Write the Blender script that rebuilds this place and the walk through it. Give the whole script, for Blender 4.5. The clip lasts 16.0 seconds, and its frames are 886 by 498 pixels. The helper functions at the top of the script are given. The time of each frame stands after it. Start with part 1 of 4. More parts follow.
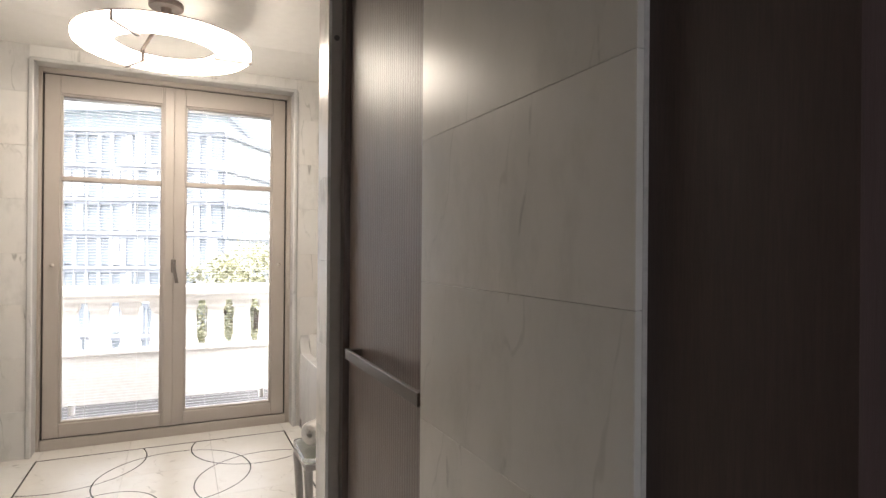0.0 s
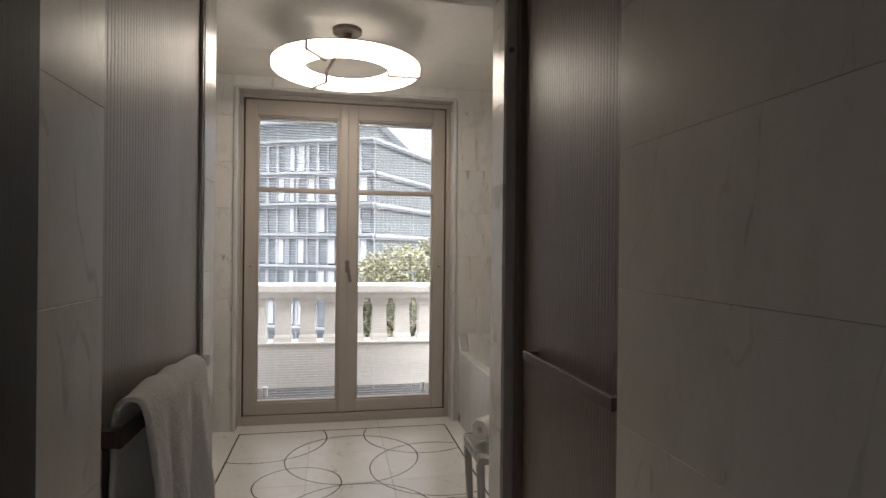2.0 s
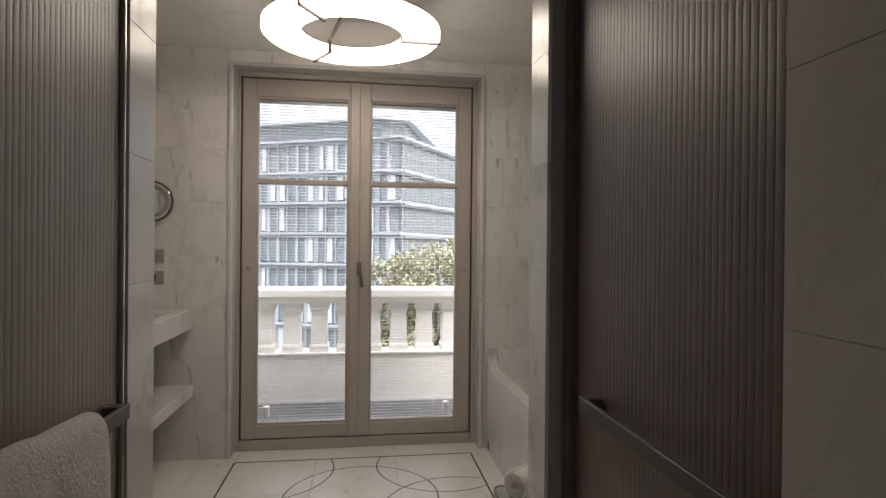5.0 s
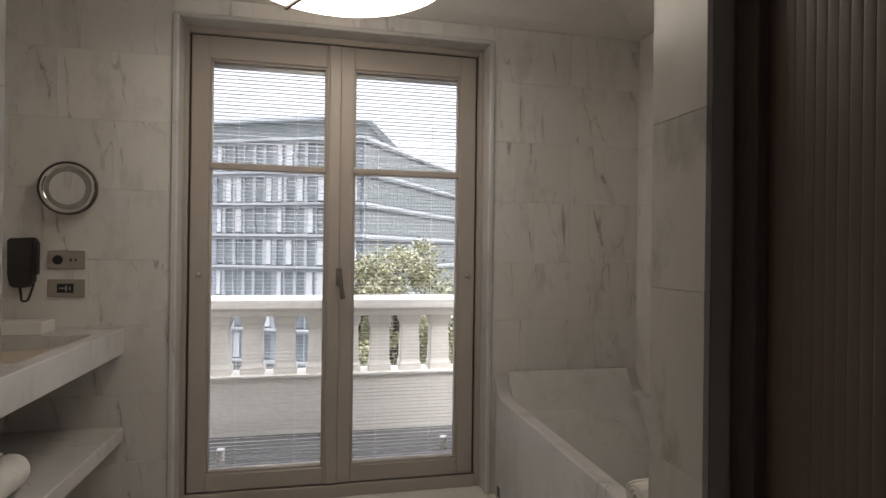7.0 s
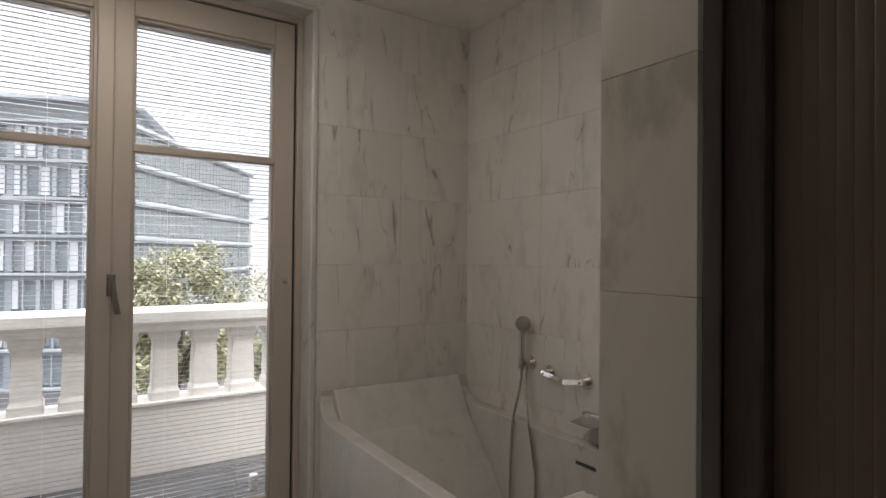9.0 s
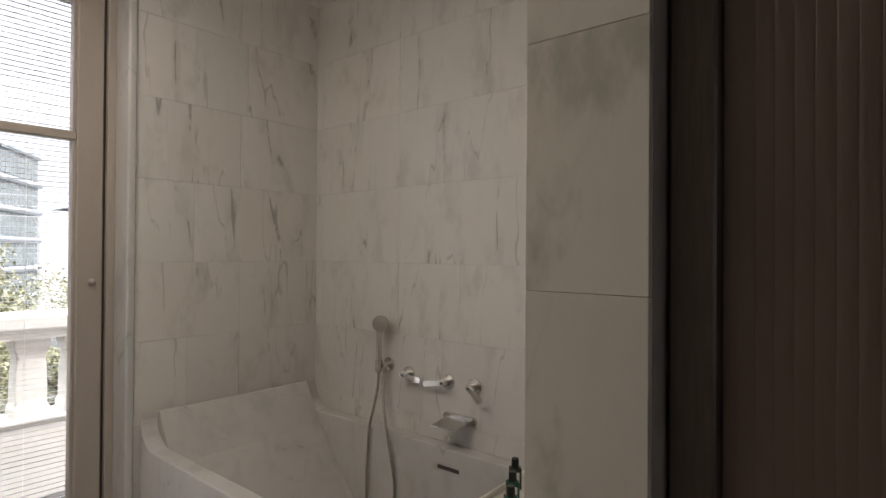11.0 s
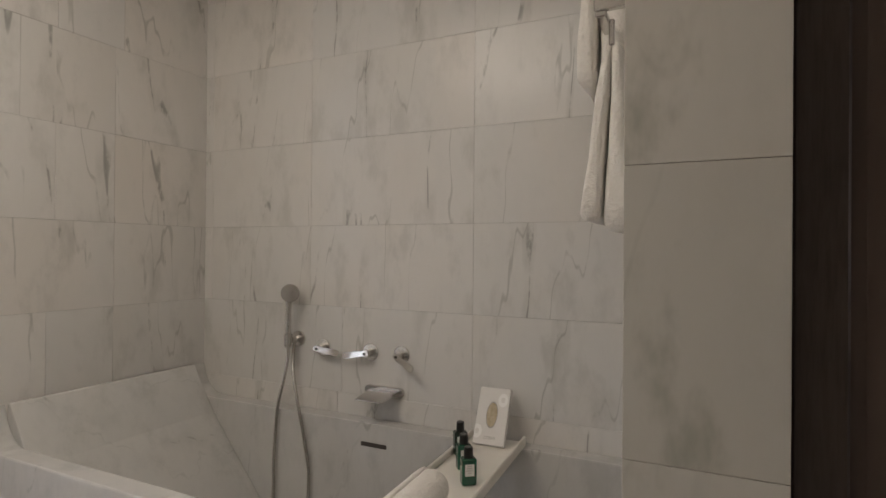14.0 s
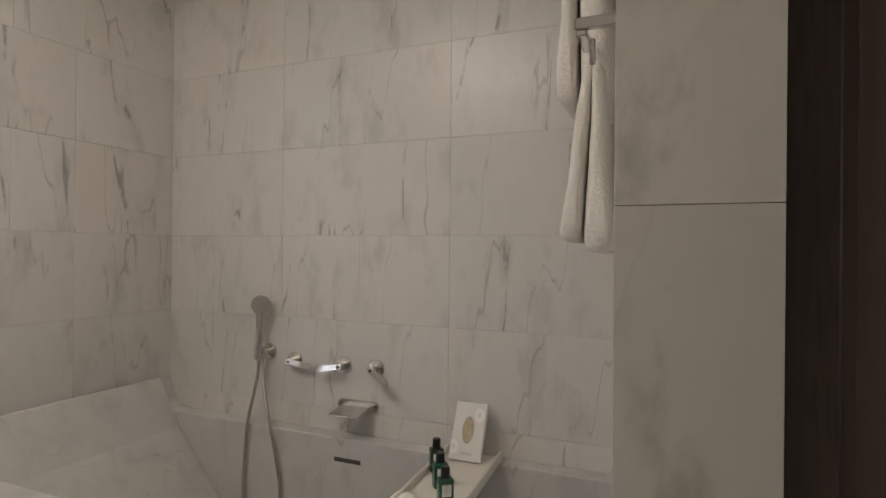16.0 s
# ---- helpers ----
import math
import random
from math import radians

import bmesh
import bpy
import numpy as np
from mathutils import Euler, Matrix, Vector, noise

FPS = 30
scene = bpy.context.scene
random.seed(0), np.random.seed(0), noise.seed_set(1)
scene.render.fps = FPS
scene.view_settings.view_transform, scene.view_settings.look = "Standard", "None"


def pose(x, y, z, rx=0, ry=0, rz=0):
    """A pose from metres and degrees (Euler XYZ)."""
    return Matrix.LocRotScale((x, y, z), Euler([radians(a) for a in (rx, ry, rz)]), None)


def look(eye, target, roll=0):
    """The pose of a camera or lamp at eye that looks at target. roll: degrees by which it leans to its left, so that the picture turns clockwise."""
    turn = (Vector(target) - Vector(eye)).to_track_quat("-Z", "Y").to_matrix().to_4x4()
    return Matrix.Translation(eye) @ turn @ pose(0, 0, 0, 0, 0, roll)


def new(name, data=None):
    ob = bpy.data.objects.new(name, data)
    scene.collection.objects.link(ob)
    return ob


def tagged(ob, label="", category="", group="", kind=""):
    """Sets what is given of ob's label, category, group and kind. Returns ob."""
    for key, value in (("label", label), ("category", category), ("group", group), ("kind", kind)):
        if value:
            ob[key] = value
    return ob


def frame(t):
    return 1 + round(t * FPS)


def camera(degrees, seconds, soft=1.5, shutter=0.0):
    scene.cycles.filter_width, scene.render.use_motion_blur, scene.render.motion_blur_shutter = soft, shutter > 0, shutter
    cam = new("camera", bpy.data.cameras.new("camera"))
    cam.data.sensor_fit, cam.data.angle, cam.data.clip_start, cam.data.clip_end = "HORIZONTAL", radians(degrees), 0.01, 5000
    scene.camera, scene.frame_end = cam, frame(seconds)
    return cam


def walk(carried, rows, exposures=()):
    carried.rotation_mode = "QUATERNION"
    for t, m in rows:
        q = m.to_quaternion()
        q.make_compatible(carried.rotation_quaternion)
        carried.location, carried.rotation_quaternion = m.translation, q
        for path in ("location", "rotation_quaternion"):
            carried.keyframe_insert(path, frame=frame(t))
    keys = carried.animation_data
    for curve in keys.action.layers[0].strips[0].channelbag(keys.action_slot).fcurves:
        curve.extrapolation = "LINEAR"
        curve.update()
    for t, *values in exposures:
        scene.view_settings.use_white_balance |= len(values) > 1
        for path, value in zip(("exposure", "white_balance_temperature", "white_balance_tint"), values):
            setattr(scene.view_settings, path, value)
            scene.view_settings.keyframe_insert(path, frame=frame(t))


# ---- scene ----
cam = camera(76.4, 16.0)
METRES, EYE, TILT, LEAN, TURN = 3.0, 1.35, 0.0, 0.0, -25.0
BASE, KELVIN, TINT, SKY, SUN, LAMP = 1.75, 6350, 10, 0.1, 0.9, 2.35
DOOR_X, BAL0 = -0.366, 0.07
ROWS = [
    (0.0, 0, 0, 0, -0, 0.07, -0.47),
    (0.5, -0.0219, -0.0108, 0.0073, 6.69, -0.13, -0.53),
    (1.0, -0.0426, -0.0192, 0.0064, 10.96, -0.11, -0.57),
    (1.5, -0.0555, -0.0212, 0.0064, 13.33, -0.09, -0.68),
    (2.0, -0.0444, -0.0271, 0.0052, 13.97, -0.04, -0.59),
    (2.5, -0.0123, -0.0384, 0.0039, 15.29, 0.03, -0.41),
    (3.0, 0.0074, -0.0445, 0.0061, 16.42, 0.03, -0.45),
    (3.5, 0.0023, -0.0134, 0.0052, 16.89, -0.07, -0.54),
    (4.0, -0.02, 0.0532, 0.0087, 17.04, -0.24, -0.52),
    (6.5, -0.193, 0.3197, 0.0087, 15.13, 0.03, -0.75),
    (7.0, -0.2254, 0.3744, 0.0077, 12.88, 0.09, -0.72),
    (7.5, -0.2485, 0.4274, 0.0052, 9.85, 0.1, -0.68),
    (8.0, -0.266, 0.4694, 0.0026, 5.56, 0.31, -0.74),
    (8.5, -0.2853, 0.4948, 0.0027, -1.87, 0.44, -0.7),
    (9.0, -0.2947, 0.4991, 0.002, -8.07, 0.62, -0.53),
    (9.5, -0.2973, 0.5074, 0.0015, -13.38, 0.55, -0.39),
    (10.0, -0.2969, 0.5159, 0.0014, -18.25, 0.56, -0.31),
    (12.5, -0.3443, 0.6491, -0.0084, -32.39, 0.13, -0.66),
    (13.0, -0.3542, 0.6548, -0.0267, -35.64, 0.2, -0.61),
    (13.5, -0.3593, 0.658, -0.0385, -37.76, 0.22, -0.55),
    (14.0, -0.3607, 0.6549, -0.0489, -39.14, 0.27, -0.49),
    (14.5, -0.3621, 0.6531, -0.053, -40.14, 0.27, -0.49),
    (15.0, -0.361, 0.6549, -0.0509, -40.94, 0.25, -0.52),
    (15.5, -0.36, 0.6607, -0.0414, -41.54, 0.17, -0.56),
    (16.0, -0.3583, 0.6654, -0.0326, -42.02, 0.12, -0.58),
]
# exposure follows the camera's own adjustment from the dark room to the bright one
EXPO = [(0.0, 1.6), (0.3, 1.24), (0.6, 0.94), (1.0, 0.66), (1.5, 0.44), (2.0, 0.36), (4.2, 0.37), (6.5, 0.04), (8.5, 0.0), (9.6, 0.14), (10.2, 0.24), (12.3, 0.68), (16.0, 0.7)]
walk(cam, [(t, pose(0, 0, EYE, TILT, LEAN, TURN) @ pose(METRES * x, METRES * y, METRES * z, 90 + pitch, roll, yaw)) for t, x, y, z, yaw, pitch, roll in ROWS],
     [(t, BASE + e, KELVIN, TINT) for t, e in EXPO])

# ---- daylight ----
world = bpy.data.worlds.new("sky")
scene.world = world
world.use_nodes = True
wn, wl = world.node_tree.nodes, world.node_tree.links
sky = wn.new("ShaderNodeTexSky")
sky.sky_type = "NISHITA"
sky.sun_disc = False
sky.sun_elevation, sky.sun_rotation = radians(46), radians(116.6)
sky.air_density, sky.dust_density, sky.ozone_density = 1.0, 6.0, 1.0
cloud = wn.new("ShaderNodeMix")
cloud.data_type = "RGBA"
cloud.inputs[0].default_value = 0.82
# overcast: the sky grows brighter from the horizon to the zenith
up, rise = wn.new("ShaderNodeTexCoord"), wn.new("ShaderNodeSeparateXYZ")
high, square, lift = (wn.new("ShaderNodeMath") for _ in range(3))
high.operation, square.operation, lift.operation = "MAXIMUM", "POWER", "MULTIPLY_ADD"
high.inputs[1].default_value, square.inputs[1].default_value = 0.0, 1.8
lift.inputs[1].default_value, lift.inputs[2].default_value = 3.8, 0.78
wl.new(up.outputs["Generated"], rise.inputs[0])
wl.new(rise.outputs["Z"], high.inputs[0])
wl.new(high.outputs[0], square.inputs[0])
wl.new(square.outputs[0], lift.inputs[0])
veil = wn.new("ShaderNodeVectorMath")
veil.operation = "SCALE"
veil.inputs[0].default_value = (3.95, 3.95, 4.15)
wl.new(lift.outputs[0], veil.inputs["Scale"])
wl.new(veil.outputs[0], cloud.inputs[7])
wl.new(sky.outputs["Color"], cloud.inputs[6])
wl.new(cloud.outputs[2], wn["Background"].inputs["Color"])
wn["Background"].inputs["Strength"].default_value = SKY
sun = new("sun", bpy.data.lights.new("sun", "SUN"))
sun.data.energy, sun.data.angle, sun.data.color = SUN, radians(12), (1.0, 0.98, 0.95)
sun.matrix_world = look((0, 0, 60), (-50, 25, 2))


# ---- small builders ----
def mesh_of(bm, name, material):
    me = bpy.data.meshes.new(name)
    bm.to_mesh(me)
    bm.free()
    if material:
        me.materials.append(material)
    return me


def smooth(me, on=True):
    for p in me.polygons:
        p.use_smooth = on


def part(name, bm, material, parent=None, label="", soft=False):
    ob = new(name, mesh_of(bm, name, material))
    if soft:
        smooth(ob.data)
    if parent:
        ob.parent = parent
    if label:
        tagged(ob, label)
    return ob


def thing(name, x, y, z, label, category, group="", rz=0):
    e = new(name)
    e.empty_display_size = 0.05
    e.matrix_world = pose(x, y, z, 0, 0, rz)
    return tagged(e, label, category, group)


def box(bm, x0, x1, y0, y1, z0, z1, bevel=0.0, seg=1):
    m = Matrix.Translation(((x0 + x1) / 2, (y0 + y1) / 2, (z0 + z1) / 2)) @ Matrix.Diagonal((abs(x1 - x0), abs(y1 - y0), abs(z1 - z0), 1))
    r = bmesh.ops.create_cube(bm, size=1, matrix=m)
    if bevel:
        es = list({e for v in r["verts"] for e in v.link_edges})
        bmesh.ops.bevel(bm, geom=es, offset=bevel, segments=seg, affect="EDGES", profile=0.5)
    return bm


def bx(*a, **k):
    return box(bmesh.new(), *a, **k)


def cyl(bm, a, b, r0, r1=None, seg=20, caps=True):
    a, b = Vector(a), Vector(b)
    q = (b - a).to_track_quat("Z", "Y").to_matrix().to_4x4()
    bmesh.ops.create_cone(bm, cap_ends=caps, segments=seg, radius1=r0, radius2=r0 if r1 is None else r1, depth=(b - a).length, matrix=Matrix.Translation((a + b) / 2) @ q)
    return bm


def lathe(bm, profile, seg=24, at=(0, 0, 0), axis=None, closed=False):
    """Turns a profile of (radius, height) round z, then lays z along axis."""
    m = Matrix.Translation(at)
    if axis:
        m = m @ Vector(axis).to_track_quat("Z", "Y").to_matrix().to_4x4()
    rings = [[bm.verts.new(m @ Vector((r * math.cos(2 * math.pi * i / seg), r * math.sin(2 * math.pi * i / seg), h))) for i in range(seg)] for r, h in profile]
    for a, b in zip(rings, rings[1:] + (rings[:1] if closed else [])):
        for i in range(seg):
            bm.faces.new((a[i], a[(i + 1) % seg], b[(i + 1) % seg], b[i]))
    if closed:
        bmesh.ops.recalc_face_normals(bm, faces=bm.faces)
        return bm
    if profile[0][0] > 1e-4:
        bm.faces.new(rings[0][::-1])
    if profile[-1][0] > 1e-4:
        bm.faces.new(rings[-1])
    return bm


def prism(bm, outline, axis, a, b):
    """Pushes a flat outline along x, y or z from a to b."""
    def at(p, h):
        return {"x": (h, p[0], p[1]), "y": (p[0], h, p[1]), "z": (p[0], p[1], h)}[axis]
    lo = [bm.verts.new(at(p, a)) for p in outline]
    hi = [bm.verts.new(at(p, b)) for p in outline]
    n = len(outline)
    bm.faces.new(lo[::-1]), bm.faces.new(hi)
    for i in range(n):
        bm.faces.new((lo[i], lo[(i + 1) % n], hi[(i + 1) % n], hi[i]))
    bmesh.ops.recalc_face_normals(bm, faces=bm.faces)
    return bm


def tube(name, points, r, material, parent=None, res=6, label=""):
    cu = bpy.data.curves.new(name, "CURVE")
    cu.dimensions, cu.bevel_depth, cu.bevel_resolution, cu.use_fill_caps = "3D", r, 3, True
    sp = cu.splines.new("BEZIER")
    sp.bezier_points.add(len(points) - 1)
    for bp, p in zip(sp.bezier_points, points):
        bp.co, bp.handle_left_type, bp.handle_right_type = p, "AUTO", "AUTO"
    sp.resolution_u = res
    cu.materials.append(material)
    tmp = bpy.data.objects.new(name, cu)
    scene.collection.objects.link(tmp)
    me = bpy.data.meshes.new_from_object(tmp.evaluated_get(bpy.context.evaluated_depsgraph_get()))
    bpy.data.objects.remove(tmp)
    ob = new(name, me)
    smooth(me)
    if parent:
        ob.parent = parent
    if label:
        tagged(ob, label)
    return ob


# ---- materials ----
def mat(name, base, rough=0.5, metal=0.0, build=None, **extra):
    m = bpy.data.materials.new(name)
    m.use_nodes = True
    p = m.node_tree.nodes["Principled BSDF"]
    p.inputs["Base Color"].default_value = (*base, 1)
    p.inputs["Roughness"].default_value, p.inputs["Metallic"].default_value = rough, metal
    for k, v in extra.items():
        p.inputs[k.replace("_", " ")].default_value = v
    if build:
        build(m.node_tree.nodes, m.node_tree.links, p)
    return m


def mix_rgb(n, l, fac, a, b, mode="MIX"):
    x = n.new("ShaderNodeMix")
    x.data_type, x.blend_type = "RGBA", mode
    for sock, v in ((x.inputs[0], fac), (x.inputs[6], a), (x.inputs[7], b)):
        if isinstance(v, (int, float)):
            sock.default_value = v
        elif isinstance(v, tuple):
            sock.default_value = (*v, 1)
        else:
            l.new(v, sock)
    return x.outputs[2]


def noise_tex(n, l, vec, scale, detail=4, rough=0.55, distort=0.0):
    t = n.new("ShaderNodeTexNoise")
    t.inputs["Scale"].default_value, t.inputs["Detail"].default_value = scale, detail
    t.inputs["Roughness"].default_value, t.inputs["Distortion"].default_value = rough, distort
    l.new(vec, t.inputs["Vector"])
    return t.outputs["Fac"]


def ramp(n, l, fac, stops):
    r = n.new("ShaderNodeValToRGB")
    r.color_ramp.interpolation = "EASE"
    while len(r.color_ramp.elements) < len(stops):
        r.color_ramp.elements.new(0.5)
    for e, (pos, c) in zip(r.color_ramp.elements, stops):
        e.position, e.color = pos, (c, c, c, 1) if isinstance(c, (int, float)) else (*c, 1)
    l.new(fac, r.inputs[0])
    return r.outputs[0]


def coords(n, l, scale=(1, 1, 1), turn=(0, 0, 0), spread=40.0):
    tc, mp, oi, vm = n.new("ShaderNodeTexCoord"), n.new("ShaderNodeMapping"), n.new("ShaderNodeObjectInfo"), n.new("ShaderNodeVectorMath")
    vm.operation = "MULTIPLY_ADD"
    cmb = n.new("ShaderNodeCombineXYZ")
    for s in cmb.inputs:
        l.new(oi.outputs["Random"], s)
    l.new(cmb.outputs[0], vm.inputs[0])
    vm.inputs[1].default_value = (spread, spread * 1.7, spread * 0.6)
    l.new(tc.outputs["Object"], vm.inputs[2])
    mp.inputs["Scale"].default_value, mp.inputs["Rotation"].default_value = scale, [radians(a) for a in turn]
    l.new(vm.outputs[0], mp.inputs["Vector"])
    return mp.outputs[0], oi.outputs["Random"]


def bump(n, l, p, height, strength=0.2, dist=0.01):
    b = n.new("ShaderNodeBump")
    b.inputs["Strength"].default_value, b.inputs["Distance"].default_value = strength, dist
    l.new(height, b.inputs["Height"])
    l.new(b.outputs[0], p.inputs["Normal"])


def marble_nodes(white, cloud, vein, lean, dark=1.0, period=1.0, stretch=0.16, blot=0.24):
    def build(n, l, p):
        v, rnd = coords(n, l, (1.0, 1.0, 0.5), lean)

        def times(a, k):
            g = n.new("ShaderNodeMath")
            g.operation = "MULTIPLY"
            l.new(a, g.inputs[0])
            if isinstance(k, (int, float)):
                g.inputs[1].default_value = k
            else:
                l.new(k, g.inputs[1])
            return g.outputs[0]

        def veins(scale, edge, keep0, keep1, gate_scale, extra):
            w, _ = coords(n, l, (1, 1, stretch), (lean[0], lean[1] + extra, lean[2]), 31.0 + extra)
            t = n.new("ShaderNodeTexWave")
            t.wave_type, t.bands_direction, t.wave_profile = "BANDS", "DIAGONAL", "SIN"
            for k, q in (("Scale", scale), ("Distortion", 9.0), ("Detail", 4.0), ("Detail Scale", 1.1), ("Detail Roughness", 0.62)):
                t.inputs[k].default_value = q
            l.new(w, t.inputs["Vector"])
            line = ramp(n, l, t.outputs["Fac"], [(edge, 0.0), (1.0, 1.0)])
            g, _ = coords(n, l, (1, 1, 0.5), lean, 31.0 + extra)
            return times(line, ramp(n, l, noise_tex(n, l, g, gate_scale, 5, 0.7), [(keep0, 0.0), (keep1, 1.0)]))

        clouds = ramp(n, l, noise_tex(n, l, v, 5.0, 1.5, 0.4, 0.2), [(0.25, 0.0), (0.8, 1.0)])
        big = ramp(n, l, noise_tex(n, l, v, 0.8, 0, 0.4), [(0.15, 0.0), (0.85, 1.0)])
        smudge = ramp(n, l, noise_tex(n, l, v, 6.0, 5, 0.65), [(0.5, 0.0), (0.68, 1.0)])
        warm = ramp(n, l, noise_tex(n, l, v, 1.7, 3, 0.5), [(0.42, 0.0), (0.75, 1.0)])
        mottle = ramp(n, l, noise_tex(n, l, v, 16.0, 6, 0.7), [(0.42, 0.0), (0.75, 1.0)])
        thin = veins(1.5 * period, 0.9965, 0.48, 0.6, 9.0, 0)
        hair = veins(2.6 * period, 0.996, 0.42, 0.6, 6.0, 7)
        soft_v = veins(1.5 * period, 0.88, 0.42, 0.7, 5.0, 0)
        c = mix_rgb(n, l, rnd, white, tuple(x * f for x, f in zip(white, (0.915, 0.935, 0.95))))
        c = mix_rgb(n, l, times(warm, 0.3), c, tuple(x * f for x, f in zip(white, (0.95, 0.86, 0.77))))
        c = mix_rgb(n, l, times(big, 0.3), c, cloud)
        c = mix_rgb(n, l, times(clouds, 0.16), c, cloud)
        c = mix_rgb(n, l, times(mottle, 0.22), c, cloud)
        c = mix_rgb(n, l, times(smudge, blot), c, tuple(x * 2.6 for x in vein))
        c = mix_rgb(n, l, times(soft_v, 0.34 * dark), c, tuple(x * 2.8 for x in vein))
        c = mix_rgb(n, l, times(hair, 0.42 * dark), c, tuple(x * 2.0 for x in vein))
        c = mix_rgb(n, l, times(thin, 0.55 * dark), c, vein)
        l.new(c, p.inputs["Base Color"])
        p.inputs["Roughness"].default_value = 0.27
    return build


def grain(base2, scale=30.0, amount=0.5, bump_s=0.1, stretch=(1, 1, 1), big=3.0):
    def build(n, l, p):
        base = tuple(p.inputs["Base Color"].default_value)[:3]
        v, rnd = coords(n, l, stretch)
        f = ramp(n, l, noise_tex(n, l, v, scale, 5), [(0.3, 0.0), (0.75, amount)])
        c = mix_rgb(n, l, f, base, base2)
        g = ramp(n, l, noise_tex(n, l, v, big, 3), [(0.3, 0.0), (0.7, amount * 0.6)])
        c = mix_rgb(n, l, g, c, base2)
        l.new(c, p.inputs["Base Color"])
        if bump_s:
            bump(n, l, p, noise_tex(n, l, v, scale * 2, 3), bump_s, 0.003)
    return build


MARBLE = mat("white_marble", (0.74, 0.71, 0.66), 0.25, build=marble_nodes((0.765, 0.738, 0.708), (0.59, 0.58, 0.565), (0.13, 0.13, 0.12), (3, 4, 0), blot=0.26), Specular_IOR_Level=0.32)
# fainter veins; base darker and warmer than MARBLE, the passage's dim warm light painted in
MARBLE_SOFT = mat("shaded_passage_marble", (0.74, 0.71, 0.66), 0.25, build=marble_nodes((0.7, 0.66, 0.6), (0.49, 0.475, 0.425), (0.12, 0.12, 0.1), (3, 4, 0), 0.5, 0.8, 0.3, 0.16), Specular_IOR_Level=0.35)
# grey clouds are the stone's own; its darker base stands in for shade
MARBLE_PIER = mat("clouded_shaded_pier_marble", (0.74, 0.71, 0.66), 0.25, build=marble_nodes((0.66, 0.622, 0.565), (0.49, 0.475, 0.425), (0.12, 0.12, 0.1), (3, 4, 0), 0.3, 0.5, 0.3, 0.62), Specular_IOR_Level=0.35)
MARBLE_SLAB = mat("marble_slab", (0.74, 0.71, 0.66), 0.3, build=marble_nodes((0.66, 0.645, 0.625), (0.44, 0.445, 0.45), (0.13, 0.135, 0.13), (6, 14, 5), 0.55, 0.8, 0.26, 0.3))
MARBLE_FLOOR = mat("floor_marble", (0.76, 0.73, 0.68), 0.2, build=marble_nodes((0.82, 0.79, 0.74), (0.68, 0.65, 0.61), (0.24, 0.22, 0.2), (0, 0, 38), 0.7, 0.8, 0.7))
TAN = mat("basin_marble", (0.6, 0.5, 0.4), 0.22, build=marble_nodes((0.66, 0.57, 0.47), (0.5, 0.41, 0.33), (0.2, 0.14, 0.1), (30, 20, 10), 0.7, 0.6, 0.7))
GROUT = mat("grout", (0.55, 0.52, 0.48), 0.8, build=grain((0.33, 0.31, 0.29), 60))
INLAY = mat("black_inlay", (0.06, 0.058, 0.06), 0.25, build=grain((0.08, 0.08, 0.08), 40, 0.4, 0.02))
PLASTER = mat("ceiling_paint", (0.78, 0.76, 0.72), 0.75, build=grain((0.72, 0.7, 0.66), 18, 0.5, 0.04, big=1.2))
FRAME = mat("greige_paint", (0.43, 0.385, 0.345), 0.42, build=grain((0.4, 0.355, 0.31), 25, 0.4, 0.04, (6, 6, 1)))
GASKET = mat("dark_gasket", (0.06, 0.05, 0.045), 0.6, build=grain((0.1, 0.09, 0.08), 50, 0.4, 0.02))
GLASS = mat("window_glass", (1, 1, 1), 0.0, Transmission_Weight=1.0, IOR=1.08)
SLAT = mat("blind_slat", (0.8, 0.79, 0.79), 0.45, 0.0, build=grain((0.74, 0.73, 0.73), 30, 0.3, 0.0))
CORD = mat("blind_cord", (0.9, 0.9, 0.88), 0.7, build=grain((0.84, 0.84, 0.83), 80, 0.3, 0.0))
BRONZE = mat("dark_bronze", (0.13, 0.1, 0.085), 0.42, 0.3, build=grain((0.06, 0.05, 0.045), 40, 0.6, 0.03, (4, 4, 0.4)))
WOOD = mat("dark_wood", (0.062, 0.038, 0.034), 0.5, build=grain((0.04, 0.025, 0.023), 26, 0.8, 0.1, (9, 9, 0.6), 7))
DARKWOOD = mat("black_stained_wood", (0.03, 0.022, 0.02), 0.5, build=grain((0.016, 0.012, 0.011), 30, 0.8, 0.1, (9, 9, 0.6), 6))
STEEL = mat("brushed_steel", (0.62, 0.6, 0.57), 0.24, 1.0, build=grain((0.5, 0.48, 0.46), 90, 0.5, 0.03, (1, 1, 6)))
CHROME = mat("polished_chrome", (0.75, 0.74, 0.72), 0.08, 1.0, build=grain((0.68, 0.67, 0.66), 20, 0.4, 0.0))
MIRROR = mat("mirror", (0.88, 0.89, 0.88), 0.02, 1.0)
STONE = mat("balustrade_stone", (0.82, 0.8, 0.755), 0.8, build=grain((0.7, 0.675, 0.625), 22, 0.6, 0.2, big=2.0))
DECK = mat("balcony_deck", (0.13, 0.125, 0.125), 0.7, build=grain((0.08, 0.08, 0.08), 30, 0.7, 0.1, (1, 8, 1)))
SHADE = mat("opal_shade", (0.9, 0.88, 0.84), 0.4, Emission_Color=(1.0, 0.87, 0.72, 1), Emission_Strength=LAMP)
